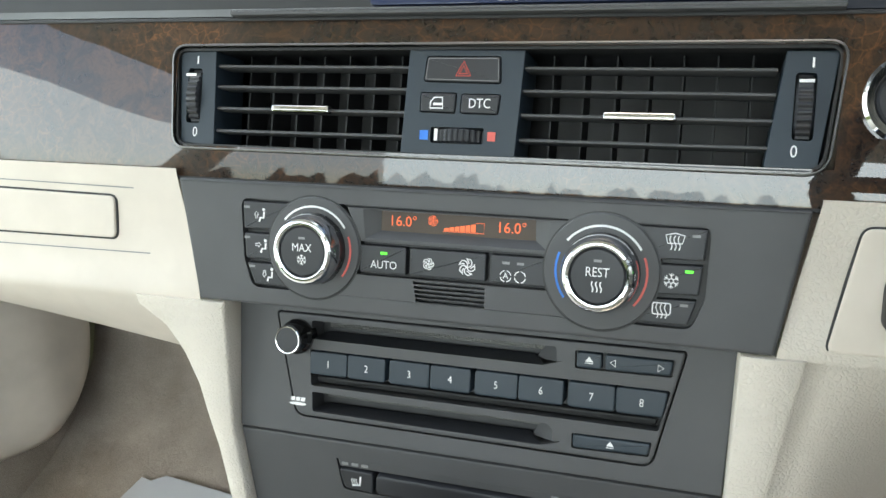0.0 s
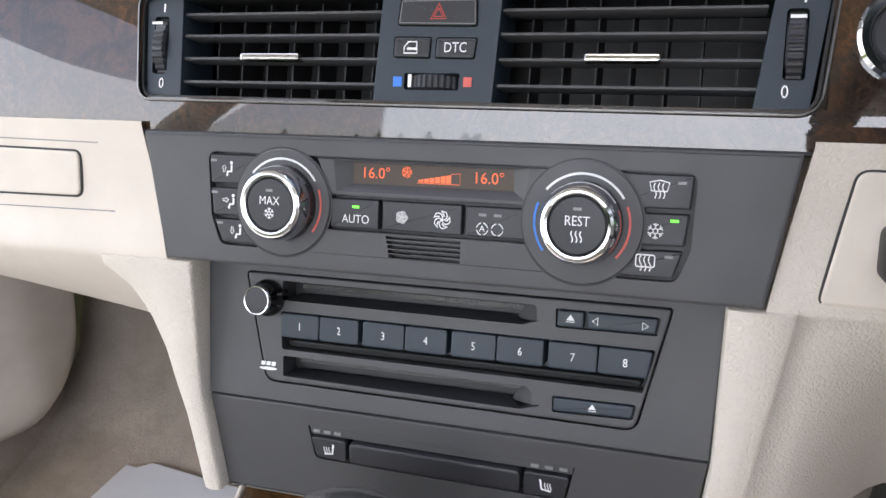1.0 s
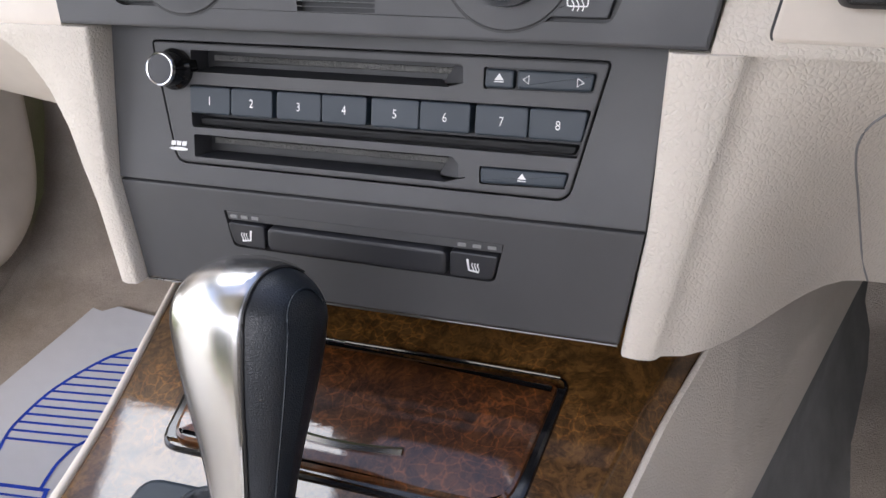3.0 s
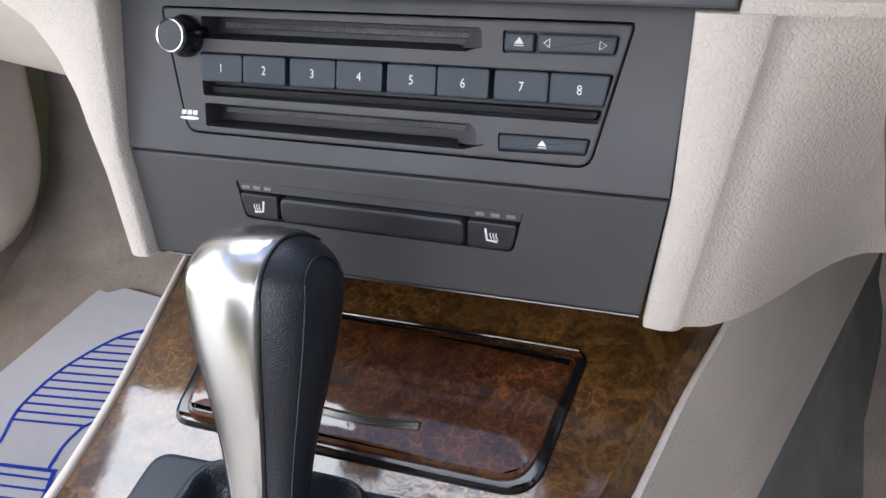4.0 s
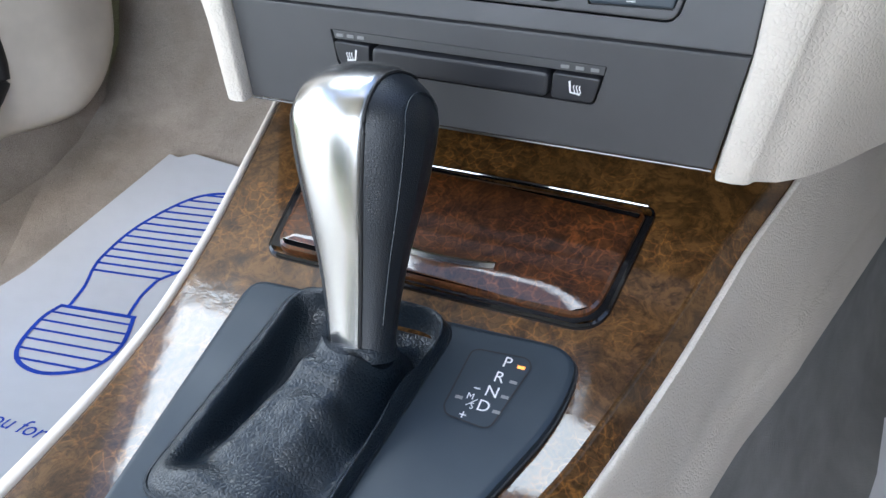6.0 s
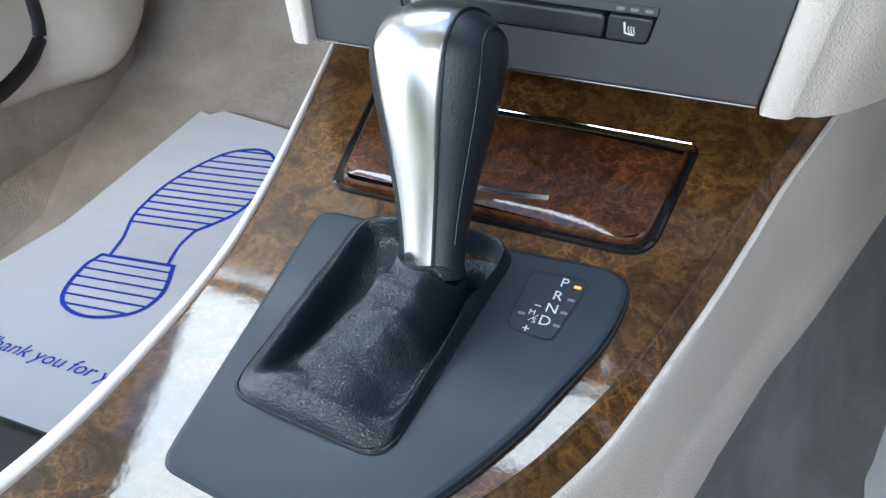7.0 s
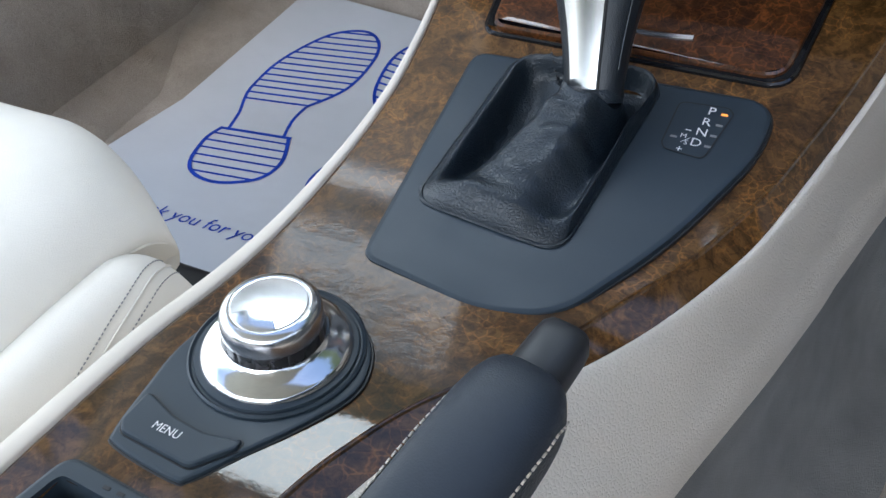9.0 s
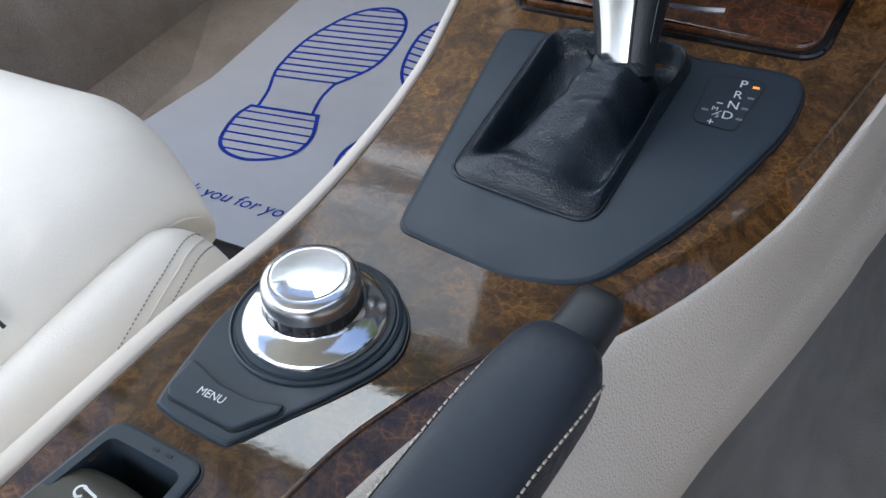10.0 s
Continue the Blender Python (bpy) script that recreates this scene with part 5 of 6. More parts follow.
lever = thing("gear_lever", (0, -0.12, 0.31), "automatic gear lever with polished silver and black leather grip", "gear lever")
AX0, AX1 = Vector((-0.0035, -0.1310, 0.3040)), Vector((-0.0208, -0.0720, 0.4165))
axis = (AX1 - AX0).normalized()
side = Vector((1, 0, 0)) - axis * axis.x
side.normalize()
fore = axis.cross(side)
fore = fore if fore.y > 0 else -fore
turn_in = radians(15)
side, fore = side * math.cos(turn_in) - fore * math.sin(turn_in), fore * math.cos(turn_in) + side * math.sin(turn_in)
LEN = (AX1 - AX0).length


def spread(s, xs, ys):
    return float(np.mean(np.interp(s + np.linspace(-0.1, 0.1, 9), xs, ys)))


GW = lambda s: spread(s, [0, 0.08, 0.3, 0.5, 0.7, 0.85, 1.0], [0.0165, 0.0172, 0.0216, 0.0282, 0.0340, 0.0358, 0.0336])
GD = lambda s: spread(s, [0, 0.08, 0.3, 0.5, 0.7, 0.85, 1.0], [0.0118, 0.0120, 0.0150, 0.0206, 0.0262, 0.0282, 0.0272])


def knob_point(u, tau, off=0.0):
    """u: -1 to 1 across the grip; tau: 0 rear foot, 1 top of the rear, 2 top of the front, 3 front foot."""
    k = (1 - abs(u) ** 2.25) ** (1 / 2.25) if abs(u) < 1 else 0.0
    if tau <= 1 or tau >= 2:
        s = 0.80 * (tau if tau <= 1 else 3 - tau)
        sign = -1 if tau <= 1 else 1
        d, lift = sign * (GD(s) * k + off * (1 if k else 0)), 0
    else:
        a = math.pi * (tau - 1)
        s = 0.80
        d = -math.cos(a) * (GD(0.85) * k + off)
        lift = math.sin(a) * (0.20 * LEN * (0.12 + 0.88 * k) + off)
    ss = s + 0.0
    x = u * GW(ss + (0.1 if lift else 0)) * (1 - 0.10 * (lift / (0.2 * LEN)) ** 2 if lift else 1)
    return AX0 + axis * (s * LEN + lift) + side * x + fore * d


US = [-1, -0.985, -0.95, -0.9, -0.82, -0.72, -0.6, -0.4, -0.2, 0, 0.2, 0.4, 0.6, 0.72, 0.82, 0.9, 0.95, 0.985, 1]
TS = [*steps(0, 1, 22), *steps(1, 2, 20)[1:], *steps(2, 3, 14)[1:]]
bm = grid([[knob_point(u, t) for u in US] for t in TS])
bmesh.ops.remove_doubles(bm, verts=bm.verts[:], dist=1e-5)
part("leather_grip", bm, GRIP_HIDE, lever, "black leather grip", smooth=80)


def silver_edge(t):
    return lerp(t, [0, 0.7, 1.15, 1.7], [0.48, 0.52, 0.60, 0.66])


TS2 = [t for t in TS if t <= 1.66]
rows = [[knob_point(q * silver_edge(t), t, 0.0012 if abs(q) < 0.99 else -0.0006) for q in (-1, -0.97, -0.85, -0.6, -0.3, 0, 0.3, 0.6, 0.85, 0.97, 1)] for t in TS2]
part("silver_inlay", grid(rows), LEVER_SILVER, lever, "polished silver inlay over the back and top", smooth=60)
for sgn in (-1, 1):
    part("inlay_edge", tube([knob_point(sgn * (silver_edge(t) + 0.015), t, 0.0004) for t in TS2], 0.0007, 6), BLACK, lever, "dark seam beside the inlay")
part("seam", tube([knob_point(0.93, t, 0.0) + side * 0.0004 for t in TS if 0.1 < t < 1.9], 0.0005, 5), BLACK_HIDE, lever, "stitched side seam")
part("collar", lathe([(0.0168, -0.004), (0.0172, 0.0), (0.0160, 0.003), (0.0, 0.003)], lambda x, y, h: AX0 + side * x + fore * y * 0.9 + axis * h), BLACK_HIDE, lever, "leather collar")

# ---- rotary controller ----
ctrl = thing("rotary_controller", (-0.081, -0.34, 0.27), "large chrome rotary controller on a dark plate", "controller")
MP = smooth_loop([(-0.0395, -0.330), (-0.0405, -0.346), (-0.0520, -0.3680), (-0.0640, -0.3860), (-0.0765, -0.4055), (-0.084, -0.4090), (-0.1150, -0.4055), (-0.1212, -0.399), (-0.1245, -0.375), (-0.1265, -0.350), (-0.121, -0.325), (-0.107, -0.306), (-0.088, -0.298), (-0.066, -0.300), (-0.048, -0.312)], 4)
CF = lambda u, v, w=0.0: TOP(-0.08, -0.35, w) + Vector((u + 0.08, v + 0.35, (v + 0.35) * -0.055))
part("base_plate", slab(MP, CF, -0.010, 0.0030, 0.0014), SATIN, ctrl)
part("base_joint", slab(inset(MP, -0.0011), CF, -0.010, 0.0012, 0.0004), BLACK, ctrl, "black joint round the plate")
cf = lambda x, y, h: CF(-0.0835 + x, -0.3340 + y, 0.003 + h)
part("groove_ring", lathe([(0.0405, -0.003), (0.0405, 0.0012), (0.0395, 0.0018), (0.0385, 0.0006), (0.0375, 0.0006), (0.0370, 0.0020), (0.0352, 0.0024), (0.030, 0.0018)], cf), SATIN, ctrl, "grooved dark ring")
part("skirt", lathe([(0.0325, 0.0008), (0.0340, 0.0014), (0.0345, 0.0030), (0.0339, 0.0046), (0.0322, 0.0058), (0.0285, 0.0072), (0.0254, 0.0084), (0.0240, 0.0094), (0.0230, 0.0108)], cf, 72), CHROME_SOFT, ctrl, "sloping chrome skirt")
bm = bmesh.new()
rows = []
for r, h in ((0.0230, 0.0085), (0.0228, 0.0120), (0.0226, 0.0170)):
    rows.append([bm.verts.new(cf((r - (0.0006 if i % 8 == 0 else 0)) * math.cos(2 * math.pi * i / 144), (r - (0.0006 if i % 8 == 0 else 0)) * math.sin(2 * math.pi * i / 144), h)) for i in range(144)])
for a, b in zip(rows, rows[1:]):
    bridge(bm, a, b)
part("grip_band", bm, GUNMETAL, ctrl, "dark ribbed grip band")
cap = part("cap", lathe([(0.0222, 0.0166), (0.0227, 0.0172), (0.0226, 0.0226), (0.0222, 0.0250), (0.0212, 0.0268), (0.0197, 0.0278), (0.0184, 0.0281), (0.0178, 0.0277), (0.0171, 0.0277), (0.0165, 0.0282), (0.0085, 0.0288), (0, 0.0290)], cf, 72), CHROME_SATIN, ctrl, "polished chrome cap with a fine ring")
MB = rounded([(-0.1200, -0.3780), (-0.1010, -0.3850), (-0.0830, -0.3868), (-0.0672, -0.3828), (-0.0672, -0.3880), (-0.0795, -0.4030), (-0.1165, -0.4000), (-0.1205, -0.3950)], [0.003, 0.02, 0.02, 0.003, 0.003, 0.006, 0.005, 0.005], 6)
part("key_gap", slab(inset(MB, -0.0008), CF, -0.002, 0.0033, 0.0002), BLACK, ctrl, "black joint round the key")
mk = part("menu_key", slab(MB, CF, -0.002, 0.0052, 0.0012), SATIN, ctrl)
Ink(CF, 0.0054).text("MENU", -0.0985, -0.3925, 0.0040, turn=-2, squeeze=0.9).done("lettering", WHITE_INK, mk)

# ---- open tray behind the controller ----
tray = thing("console_tray", (-0.11, -0.46, 0.27), "dark framed tray in the wood with a roller cover", "tray")
TF = lambda u, v, w=0.0: TOP(-0.11, -0.46, w) + Vector((u + 0.11, v + 0.46, (v + 0.46) * -0.085))
TO = rounded([(-0.1290, -0.4165), (-0.0790, -0.4200), (-0.0800, -0.5200), (-0.1450, -0.5150)], 0.009, 6)
TI = rounded([(-0.1245, -0.4255), (-0.0850, -0.4280), (-0.0860, -0.512), (-0.1385, -0.508)], 0.005, 5)
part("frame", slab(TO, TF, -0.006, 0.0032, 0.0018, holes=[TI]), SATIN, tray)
part("frame_joint", slab(inset(TO, -0.0010), TF, -0.006, 0.0012, 0.0003, holes=[inset(TI, -0.0005)]), BLACK, tray)
bm = bmesh.new()
top = [TF(p.x, p.y, 0.002) for p in TI]
low = [TF(p.x, p.y, -0.028) for p in inset(TI, 0.003)]
grid([top, low], bm, closed=True)
bm.faces.new(bm.verts[:][len(TI):])
part("well", bm, SATIN, tray, "deep dark well")
rows = [[TF(u, v + 0.0075 - 0.0025 * ((u + 0.1110) / 0.022) ** 2 - (u + 0.1110) * 0.06, h) for u in steps(-0.1335, -0.0885, 12)] for v, h in ((-0.4520, -0.026), (-0.4470, -0.018), (-0.4445, -0.010), (-0.4455, -0.004), (-0.4490, 0.0002), (-0.4560, 0.0026), (-0.4680, 0.0040), (-0.5040, 0.0045))]
cover = part("roller_cover", grid(rows), COVER, tray, "dark olive roller cover", smooth=60)
ink = Ink(lambda u, v, w=0.0: TF(u, v + 0.0115, w), 0.0050)
ink.stroke([(-0.1150, -0.4610), (-0.1080, -0.4625), (-0.0985, -0.4700)], 0.0012).stroke([(-0.1160, -0.4655), (-0.1070, -0.4680), (-0.1000, -0.4750)], 0.0010)
ink.arc(-0.1150, -0.4630, 0.0024, 30, 330, 0.0011, 12)
ink.done("symbol", WHITE_INK, cover)
for u in (-0.1030, -0.0960):
    part("lamp_lens", slab(box(u - 0.0017, u + 0.0017, -0.4232 - 0.0008, -0.4232 + 0.0008), TF, 0.002, 0.0035, 0.0002), GREY_DARK, tray)

# ---- handbrake ----
brake = thing("handbrake_lever", (0.03, -0.42, 0.31), "dark leather handbrake lever with a push button", "handbrake")
H0, H1 = Vector((0.0455, -0.3560, 0.3360)), Vector((0.0100, -0.5300, 0.3150))
ax = (H1 - H0).normalized()
sd = ax.cross(Vector((0, 0, 1))).normalized()
up = sd.cross(ax)


def brake_ring(t, w, h, drop=0.0, n=28):
    c = H0 + ax * t + up * drop
    out = []
    for k in range(n):
        a = 2 * math.pi * k / n
        ca, sa = math.cos(a), math.sin(a)
        e = 0.62
        out.append(c + sd * w * math.copysign(abs(ca) ** e, ca) + up * h * math.copysign(abs(sa) ** e, sa))
    return out


secs = [(-0.0030, 0.0090, 0.0085), (-0.0026, 0.0112, 0.0104), (-0.0010, 0.0134, 0.0122), (0.0030, 0.0158, 0.0142), (0.009, 0.0176, 0.0158), (0.018, 0.0186, 0.0168), (0.035, 0.0190, 0.0174), (0.07, 0.0194, 0.0178), (0.12, 0.0198, 0.0182), (0.18, 0.0200, 0.0182)]
bm = grid([brake_ring(t, w, h) for t, w, h in secs], closed=True)
bm.faces.new(bm.verts[:28])
part("grip", bm, BRAKE_HIDE, brake, "dark blue-grey leather grip", smooth=60)
bm = grid([brake_ring(t, w, h, 0.0005) for t, w, h in ((0.004, 0.0106, 0.0090), (-0.018, 0.0100, 0.0085), (-0.0225, 0.0094, 0.0079), (-0.0248, 0.0080, 0.0066), (-0.0258, 0.0056, 0.0044))], closed=True)
bm.faces.new(bm.verts[-28:])
part("push_button", bm, BUTTON, brake, "dark blue-grey push button", smooth=60)


def brake_skin(t, degrees, off=0.0):
    """A point on the grip: degrees from its side up to its top, mirrored for the other side."""
    w, h = (lerp(t, [q[0] for q in secs], [q[k] for q in secs]) for k in (1, 2))
    ca, sa = math.cos(radians(degrees)), math.sin(radians(degrees))
    return H0 + ax * t + sd * (w + off) * math.copysign(abs(ca) ** 0.62, ca) + up * (h + off) * math.copysign(abs(sa) ** 0.62, sa)


seam_angle = lambda t: lerp(t, [0.0, 0.012, 0.045, 0.10, 0.18], [-12, 4, 20, 30, 34])
for sgn in (-1, 1):
    side_of = (lambda d: d) if sgn > 0 else (lambda d: 180 - d)
    rows = [[brake_skin(t, side_of(seam_angle(t) + (-100 - seam_angle(t)) * q), 0.0003) for q in steps(0, 1, 10)] for t in steps(0.002, 0.178, 40)]
    part("under_cover", grid(rows), BLACK_HIDE, brake, "black leather underside", smooth=60)
    bm = bmesh.new()
    for k in range(60):
        t = 0.003 + 0.0029 * k
        tube([brake_skin(t, side_of(seam_angle(t) + 3), 0.0006), brake_skin(t + 0.0020, side_of(seam_angle(t + 0.002) + 3), 0.0006)], 0.00045, 5, bm)
    part("stitching", bm, CREAM, brake, "pale row of stitches")
bm = block(-0.012, 0.040, -0.62, -0.50, 0.235, 0.30, 0.012)
part("base_gaiter", bm, BRAKE_HIDE, brake, "leather base of the lever")

# ---- passenger footwell: paper mat with printed soles ----
def mat_z(x, y):
    return (0.0 if y < 0.14 else (y - 0.14) * 0.18) + 0.0012 * math.sin(11 * x + 3) * math.sin(9 * y)


MATF = lambda u, v, w=0.0: Vector((u, v, mat_z(u, v) + w))
paper_mat = thing("paper_floor_mat", (-0.42, 0.1, 0.0), "white paper floor mat with blue shoe prints on carpet", "floor mat")
rows = []
for v in steps(-0.30, 0.356, 30):
    x0 = lerp(v, [-0.30, 0.02, 0.36], [-0.640, -0.618, -0.5535])
    rows.append([MATF(x0 + (-0.20 - x0) * q, v) for q in steps(0, 1, 22)])
tip = []
for q in steps(0, 1, 22):
    x = -0.5535 + (-0.20 + 0.5535) * q
    tip.append(MATF(x, lerp(x, [-0.5535, -0.5290, -0.5231, -0.387, -0.20], [0.3618, 0.3570, 0.3705, 0.3560, 0.336])))
rows[-1] = tip
part("sheet", solid(rows, (0, 0, -0.0012)), PAPER, paper_mat)
SOLE = smooth_loop([(-0.4360, 0.1720), (-0.4030, 0.2140), (-0.3946, 0.2690), (-0.4060, 0.3030), (-0.4340, 0.3150), (-0.4755, 0.2950), (-0.5110, 0.2380), (-0.5215, 0.1860), (-0.5190, 0.1620)], 6, closed=False)
HEEL = smooth_loop([(-0.4253, 0.1159), (-0.4080, 0.0740), (-0.4150, 0.0390), (-0.4524, 0.0170), (-0.4870, 0.0195), (-0.5075, 0.0390), (-0.5170, 0.0800), (-0.5123, 0.1049)], 6, closed=False)
TILT_LINE = 0.126


def hatch(ink, loop, v0, v1, gap, mirror):
    """Parallel bars between the two sides of an outline."""
    v = v0
    while v < v1:
        cross = []
        for a, b in zip(loop, loop[1:]):
            fa, fb = a.y - TILT_LINE * (a.x + 0.47) - v, b.y - TILT_LINE * (b.x + 0.47) - v
            if fa * fb <= 0 and abs(fa - fb) > 1e-9:
                cross.append(a.lerp(b, fa / (fa - fb)))
        if len(cross) >= 2:
            p, q = min(cross, key=lambda c: c.x), max(cross, key=lambda c: c.x)
            ink.stroke([mirror(p), mirror((p + q) / 2), mirror(q)], 0.0030)
        v += gap


for mirror, name in ((lambda p: (p[0], p[1]), "shoe_print"), (lambda p: (-0.768 - p[0], p[1]), "shoe_print")):
    ink = Ink(MATF, 0.0006)
    ink.stroke([mirror(p) for p in SOLE], 0.0042)
    ink.stroke([mirror(p) for p in HEEL], 0.0048)
    ink.stroke([mirror((-0.5145, 0.1045)), mirror((-0.4700, 0.1105)), mirror((-0.4225, 0.1165))], 0.0048)
    ink.stroke([mirror(p) for p in smooth_loop([(-0.5190, 0.1620), (-0.5110, 0.1380), (-0.5040, 0.1085)], 5, False)], 0.0040)
    ink.stroke([mirror(p) for p in smooth_loop([(-0.4360, 0.1720), (-0.4400, 0.1450), (-0.4330, 0.1170)], 5, False)], 0.0040)
    hatch(ink, SOLE, 0.1700, 0.312, 0.0112, mirror)
    hatch(ink, HEEL, 0.028, 0.105, 0.0142, mirror)
    ink.done(name, BLUE_INK, paper_mat, "blue printed shoe sole")
Ink(MATF, 0.0006).text("“Thank you for your", -0.4435, -0.0455, 0.0165, turn=1.0, slant=0.25, fit=0.199).done("lettering", BLUE_INK, paper_mat, "blue slanted lettering")

# ---- passenger seat ----
seat = thing("passenger_seat", (-0.45, -0.45, 0.1), "off-white leather passenger seat with stitched side bolster", "car seat")
rows = []
CUSHION = [(-0.30, 0.135), (-0.250, 0.138), (-0.212, 0.152), (-0.188, 0.178), (-0.178, 0.206), (-0.185, 0.229), (-0.206, 0.246), (-0.245, 0.255), (-0.32, 0.2575), (-0.42, 0.254), (-0.55, 0.245), (-0.80, 0.225)]
section = smooth_loop(CUSHION, 4, closed=False)
for q in [*steps(0, 0.7, 18), *steps(0.7, 1.0, 16)[1:]]:
    x = -0.742 + 0.486 * q
    e = max(0.0, 1 - ((x + 0.742) / 0.04)) if x < -0.70 else max(0.0, (x + 0.37) / 0.114)
    row = []
    for p in section:
        y, z = p
        top = max(0.0, (z - 0.135) / 0.107)
        tuck = 0.050 * max(0.0, (0.20 - z) / 0.065) * max(0.0, e if x > -0.7 else 0.0) ** 2
        wrinkle = 0.0007 * math.sin(520 * y + 30 * x) * max(0.0, e - 0.75) * 4 * max(0.0, 1 - abs(y + 0.25) / 0.06)
        row.append((x - 0.6 * tuck, y - tuck - 0.049 * e ** 1.5 * (1 if y > -0.3 else 0.3), z - 0.023 * e ** 5 * top + wrinkle + 0.0012 * noise.noise(Vector((x * 14, y * 14, 1.0))) * top))
    rows.append(row)
edge = rows[-1]
for dx, dy, dz in ((0.0028, -0.001, -0.0045), (0.0040, -0.002, -0.0095), (0.0030, -0.003, -0.0140), (0.0002, -0.005, -0.0180), (-0.0050, -0.008, -0.030), (-0.022, -0.016, -0.052)):
    rows.append([(x + dx, y + dy, max(0.128, z + dz)) for x, y, z in edge])
part("cushion", grid(rows), SEAT_HIDE, seat, "smooth off-white leather cushion", smooth=80)
part("lip_piping", tube([(x + 0.0034, y - 0.003, z - 0.0128) for x, y, z in edge[20:]], 0.0011, 8), SEAT_HIDE, seat, "rolled leather edge")
SIDE = [(-0.300, -0.030), (-0.262, -0.008), (-0.250, -0.001), (-0.238, 0.003), (-0.227, 0.001), (-0.217, -0.007), (-0.209, -0.020), (-0.205, -0.040), (-0.205, -0.072), (-0.222, -0.10)]
SIDE = smooth_loop(SIDE, 3, closed=False)


def bolster(y, a, off=0.0):
    """A point on the side bolster: y along the car, a from 0 at its inner edge to 1 at its foot."""
    nose = max(0.0, min(1.0, (y + 0.292) / 0.044))
    round_off = 1 - math.sqrt(max(0.0, 1 - nose ** 2.4))
    f = a * (len(SIDE) - 1)
    i = min(int(f), len(SIDE) - 2)
    p = SIDE[i].lerp(SIDE[i + 1], f - i)
    zt = lerp(y, [-0.80, -0.40, -0.32, -0.28, -0.25], [0.226, 0.227, 0.226, 0.223, 0.217])
    d = SIDE[i + 1] - SIDE[i]
    out = Vector((-d.y, d.x)).normalized() * off
    return Vector((p.x - 0.016 * round_off + out.x, y, zt + p.y * (1 - 0.25 * round_off) - 0.050 * round_off + out.y))


ys = [*[-0.248 - 0.044 * q ** 2 for q in steps(0, 1, 14)], *steps(-0.292, -0.80, 20)[1:]]
rows = [[bolster(y, a) for a in steps(0, 1, 40)] for y in ys]
front = [(p.x - 0.012, p.y - 0.004, min(p.z, 0.150)) for p in rows[0]]
part("side_bolster", grid([front, *rows]), SEAT_HIDE, seat, "off-white stitched side bolster", smooth=80)
for shift, stitch in ((0.0, True), (0.058, False), (0.116, True)):
    path = [bolster(-0.256 - 0.13 * q, 0.40 + shift * (1 - 0.25 * q) + 0.27 * q ** 0.8, 0.0004) for q in steps(0, 1, 84)]
    bm = bmesh.new()
    if stitch:
        for a, b in list(zip(path, path[1:]))[::2]:
            tube([a, b], 0.00045, 5, bm)
        part("stitching", bm, GREY_INK, seat, "grey row of stitches")
    else:
        part("welt", tube(path, 0.0007, 6, bm), SEAT_HIDE, seat, "raised welt between the stitches")
part("seam", tube([(-0.40, -0.370, 0.2585), (-0.31, -0.376, 0.2560), (-0.275, -0.380, 0.2500), (-0.2575, -0.382, 0.2380)], 0.0012, 6), GREY_DARK, seat, "dark seam in the cushion")
part("seat_rail", block(-0.70, -0.285, -0.80, -0.160, 0.005, 0.088, 0.014), BLACK, seat, "black seat base")

# ---- footwell sides ----
KICK = [Vector((0.14, 0.62)), Vector((0.478, 0.62)), *[p for p in smooth_loop([(0.474, 0.300), (0.463, 0.200), (0.448, 0.145), (0.420, 0.108), (0.376, 0.084), (0.330, 0.075), (0.260, 0.080), (0.195, 0.094), (0.150, 0.115)], 6, closed=False)]]


def kick_point(u, v, w=0.0):
    q = min(1.0, max(0.0, (u - 0.27) / 0.11))
    return Vector((-0.712 + 0.042 * q * q * (3 - 2 * q) + w, u, v))


rim_loop = resample(KICK, 110)
MID = Vector((0.31, 0.34))
rows = []
for q in (0.0, 0.0, 0.03, 0.06, 0.10, 0.16, 0.24, 0.34, 0.46, 0.60, 0.75, 0.90):
    w = -0.03 if not rows else -0.012 * max(0.0, 1 - q / 0.10) ** 2
    rows.append([kick_point(p.x, p.y, w) if q == 0 else kick_point(p.lerp(MID, q).x, p.lerp(MID, q).y, w) for p in rim_loop])
bm = grid(rows, closed=True)
bm.faces.new(bm.verts[:][-len(rim_loop):])
tagged(part("kick_panel_trim", bm, CREAM, smooth=80), "rounded cream kick panel in the passenger footwell", "trim", kind="structure")
bm = tube([*smooth_loop([(-0.715, 0.1716, 0.1154), (-0.715, 0.2022, 0.1141), (-0.715, 0.2275, 0.1187), (-0.715, 0.2558, 0.1286), (-0.715, 0.2764, 0.1422), (-0.715, 0.2887, 0.1592), (-0.715, 0.2927, 0.2192), (-0.715, 0.2887, 0.5)], 6, closed=False)], 0.0115, 12)
tagged(part("door_seal_trim", bm, BLACK), "black rubber door seal round the passenger door opening", "trim", kind="structure")
bm = block(-0.80, -0.725, -1.0, 0.30, 0.03, 0.075, 0.012)
tagged(part("door_sill_trim", bm, CREAM), "cream door sill strip beside the carpet", "trim", kind="structure")

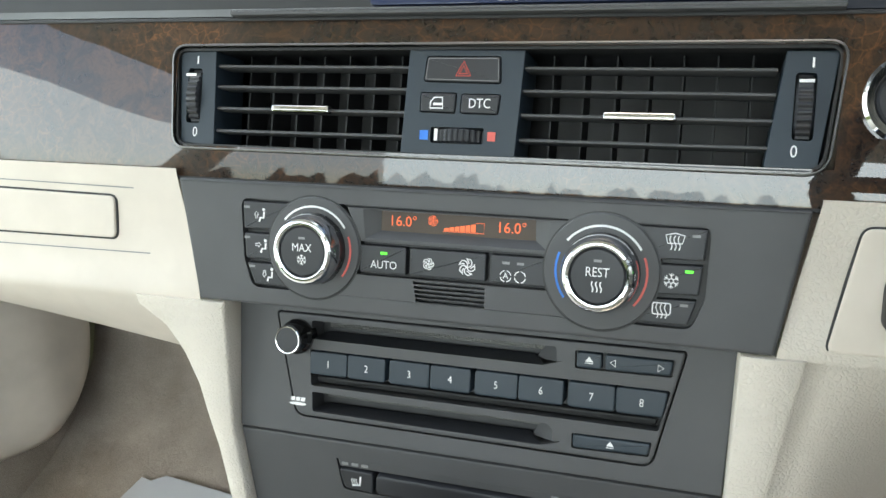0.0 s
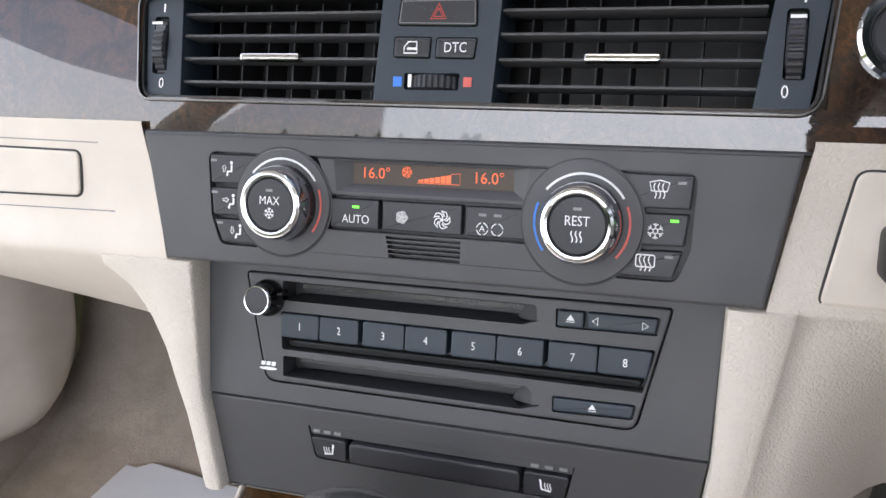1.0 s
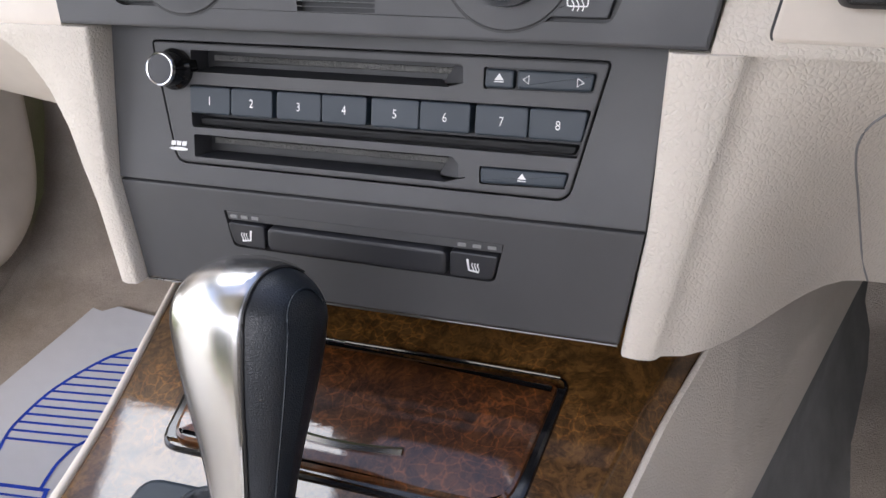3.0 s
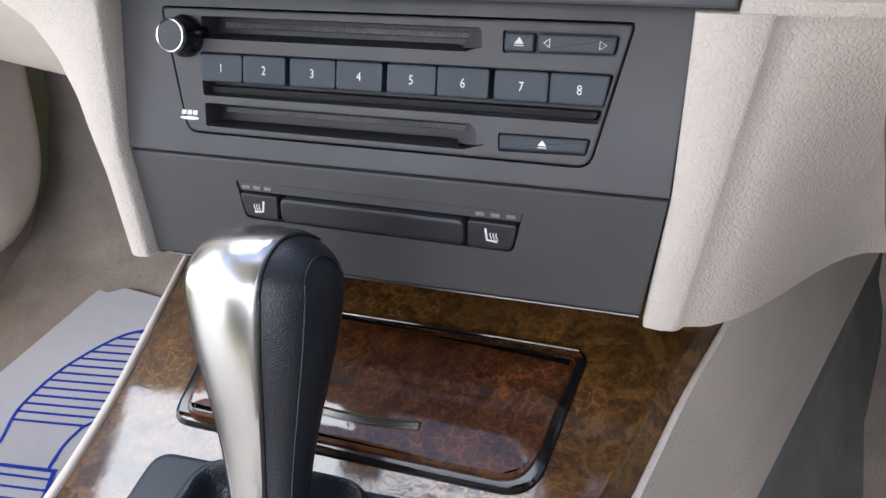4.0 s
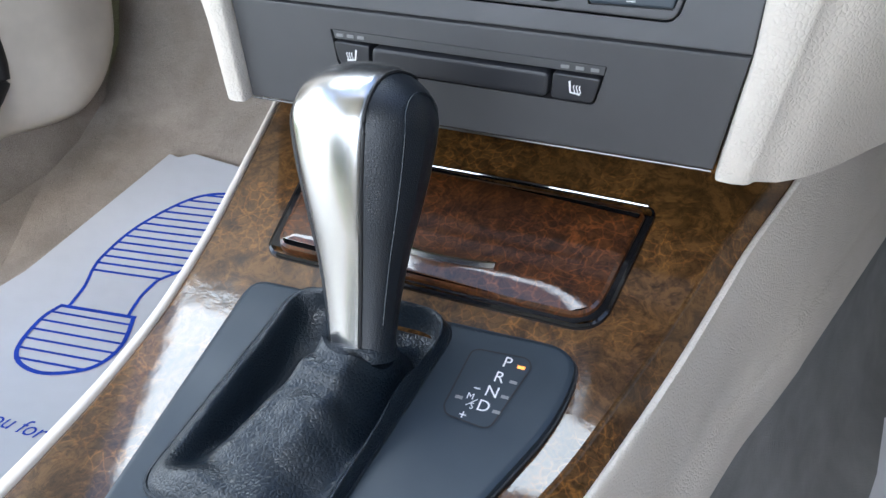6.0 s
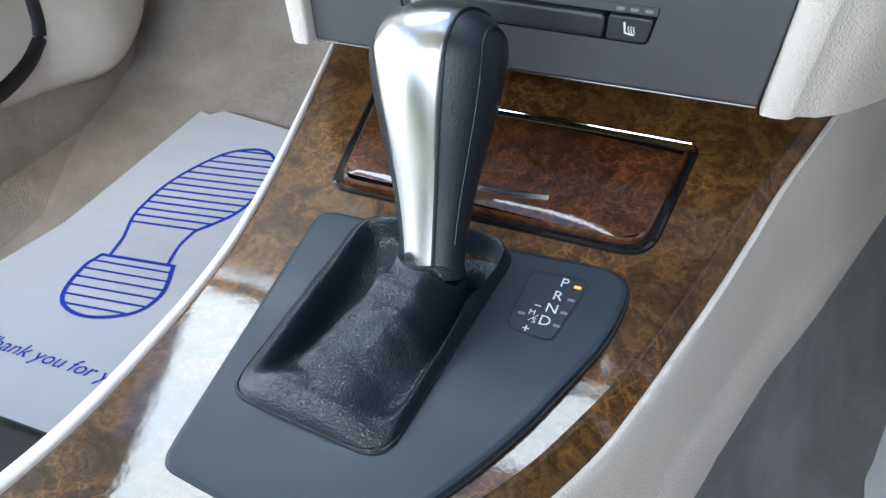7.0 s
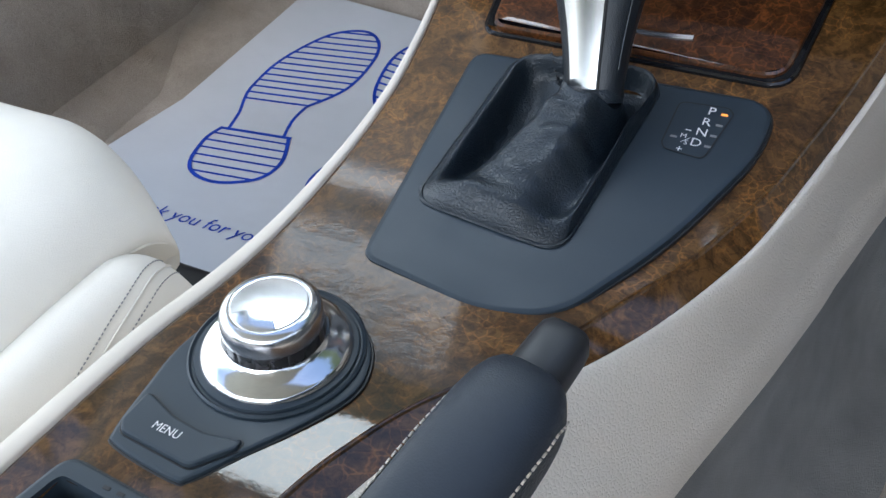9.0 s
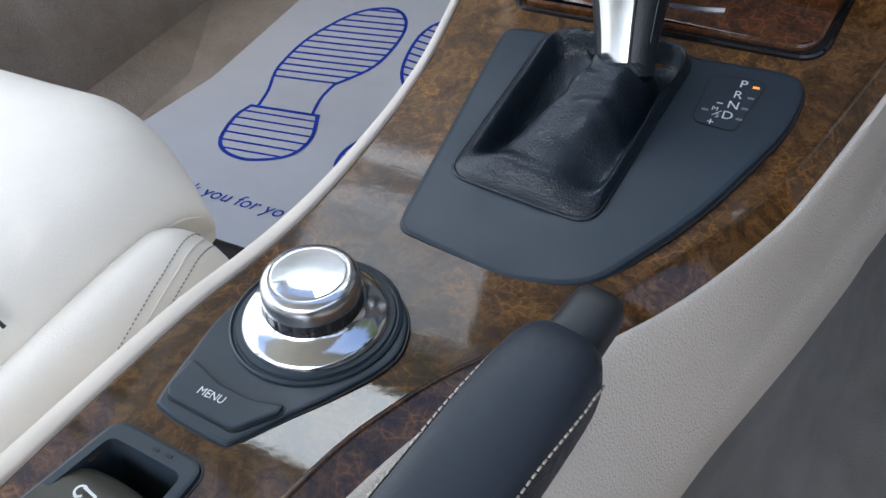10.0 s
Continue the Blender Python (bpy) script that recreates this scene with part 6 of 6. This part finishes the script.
# ---- driver's footwell ----
pedal = thing("brake_pedal", (0.36, 0.30, 0.1), "black brake pedal on a steel arm", "pedal")
part("pad", slab(rounded(box(0.325, 0.395, 0.10, 0.155), 0.006), sheared(0.27, 0.10, 0.5), -0.01, 0.0, 0.002), BLACK, pedal)
part("arm", tube([(0.345, 0.30, 0.15), (0.345, 0.34, 0.26), (0.345, 0.36, 0.42)], 0.009), DULL, pedal)
pedal = thing("accelerator_pedal", (0.44, 0.30, 0.06), "long black accelerator pedal standing on the floor", "pedal")
part("pad", slab(rounded(box(0.425, 0.470, 0.02, 0.20), 0.006), sheared(0.24, 0.03, 0.6), -0.012, 0.0, 0.003), BLACK, pedal)
part("hinge", block(0.425, 0.47, 0.215, 0.25, -0.01, 0.03, 0.005), BLACK, pedal)
mat2 = thing("paper_floor_mat", (0.42, 0.0, 0.0), "white paper floor mat in the dark driver footwell", "floor mat")
rows = [[(x, y, 0.0 if y < 0.14 else (y - 0.14) * 0.18) for x in steps(0.27, 0.66, 6)] for y in steps(-0.35, 0.22, 10)]
part("sheet", solid(rows, (0, 0, -0.0012)), PAPER, mat2)
Ink(lambda u, v, w=0.0: Vector((u, v, w + (0.0 if v < 0.14 else (v - 0.14) * 0.18))), 0.001).poly(box(0.33, 0.37, 0.02, 0.13)).done("print", BLUE_INK, mat2, "blue print")

# steering wheel, its rim just in view
wheel = thing("steering_wheel", (0.385, -0.19, 0.60), "black leather steering wheel", "steering wheel")
C = Vector((0.385, -0.200, 0.625))
n = Vector((0, -0.90, 0.43)).normalized()
e1v, e2v = Vector((1, 0, 0)), n.cross(Vector((1, 0, 0)))
part("rim", tube([C + (e1v * math.cos(a) + e2v * math.sin(a)) * 0.186 for a in steps(0, 2 * math.pi, 64)], 0.015, 12, cap=False), BLACK_HIDE, wheel)
part("hub", lathe([(0.07, -0.02), (0.075, 0.0), (0.06, 0.02), (0, 0.028)], lambda x, y, h: C + e1v * x + e2v * y + n * h), BLACK, wheel)
for a in (0, math.pi, -math.pi / 2):
    part("spoke", tube([C + (e1v * math.cos(a) + e2v * math.sin(a)) * r for r in (0.06, 0.12, 0.18)], 0.014, 8), BLACK, wheel)
part("column", tube([C - n * 0.01, C - n * 0.2, (0.385, 0.05, 0.56)], 0.035, 16), BLACK, wheel)

notch = thing("air_slot", (-0.33, 0.02, 0.48), "dark slit under the cream dashboard edge", "vent")
part("slit", tube([(-0.42, 0.006, 0.4905), (-0.36, 0.0055, 0.4885), (-0.318, 0.0075, 0.4855)], [0.004, 0.0045, 0.0012], 8), GREY_DARK, notch)
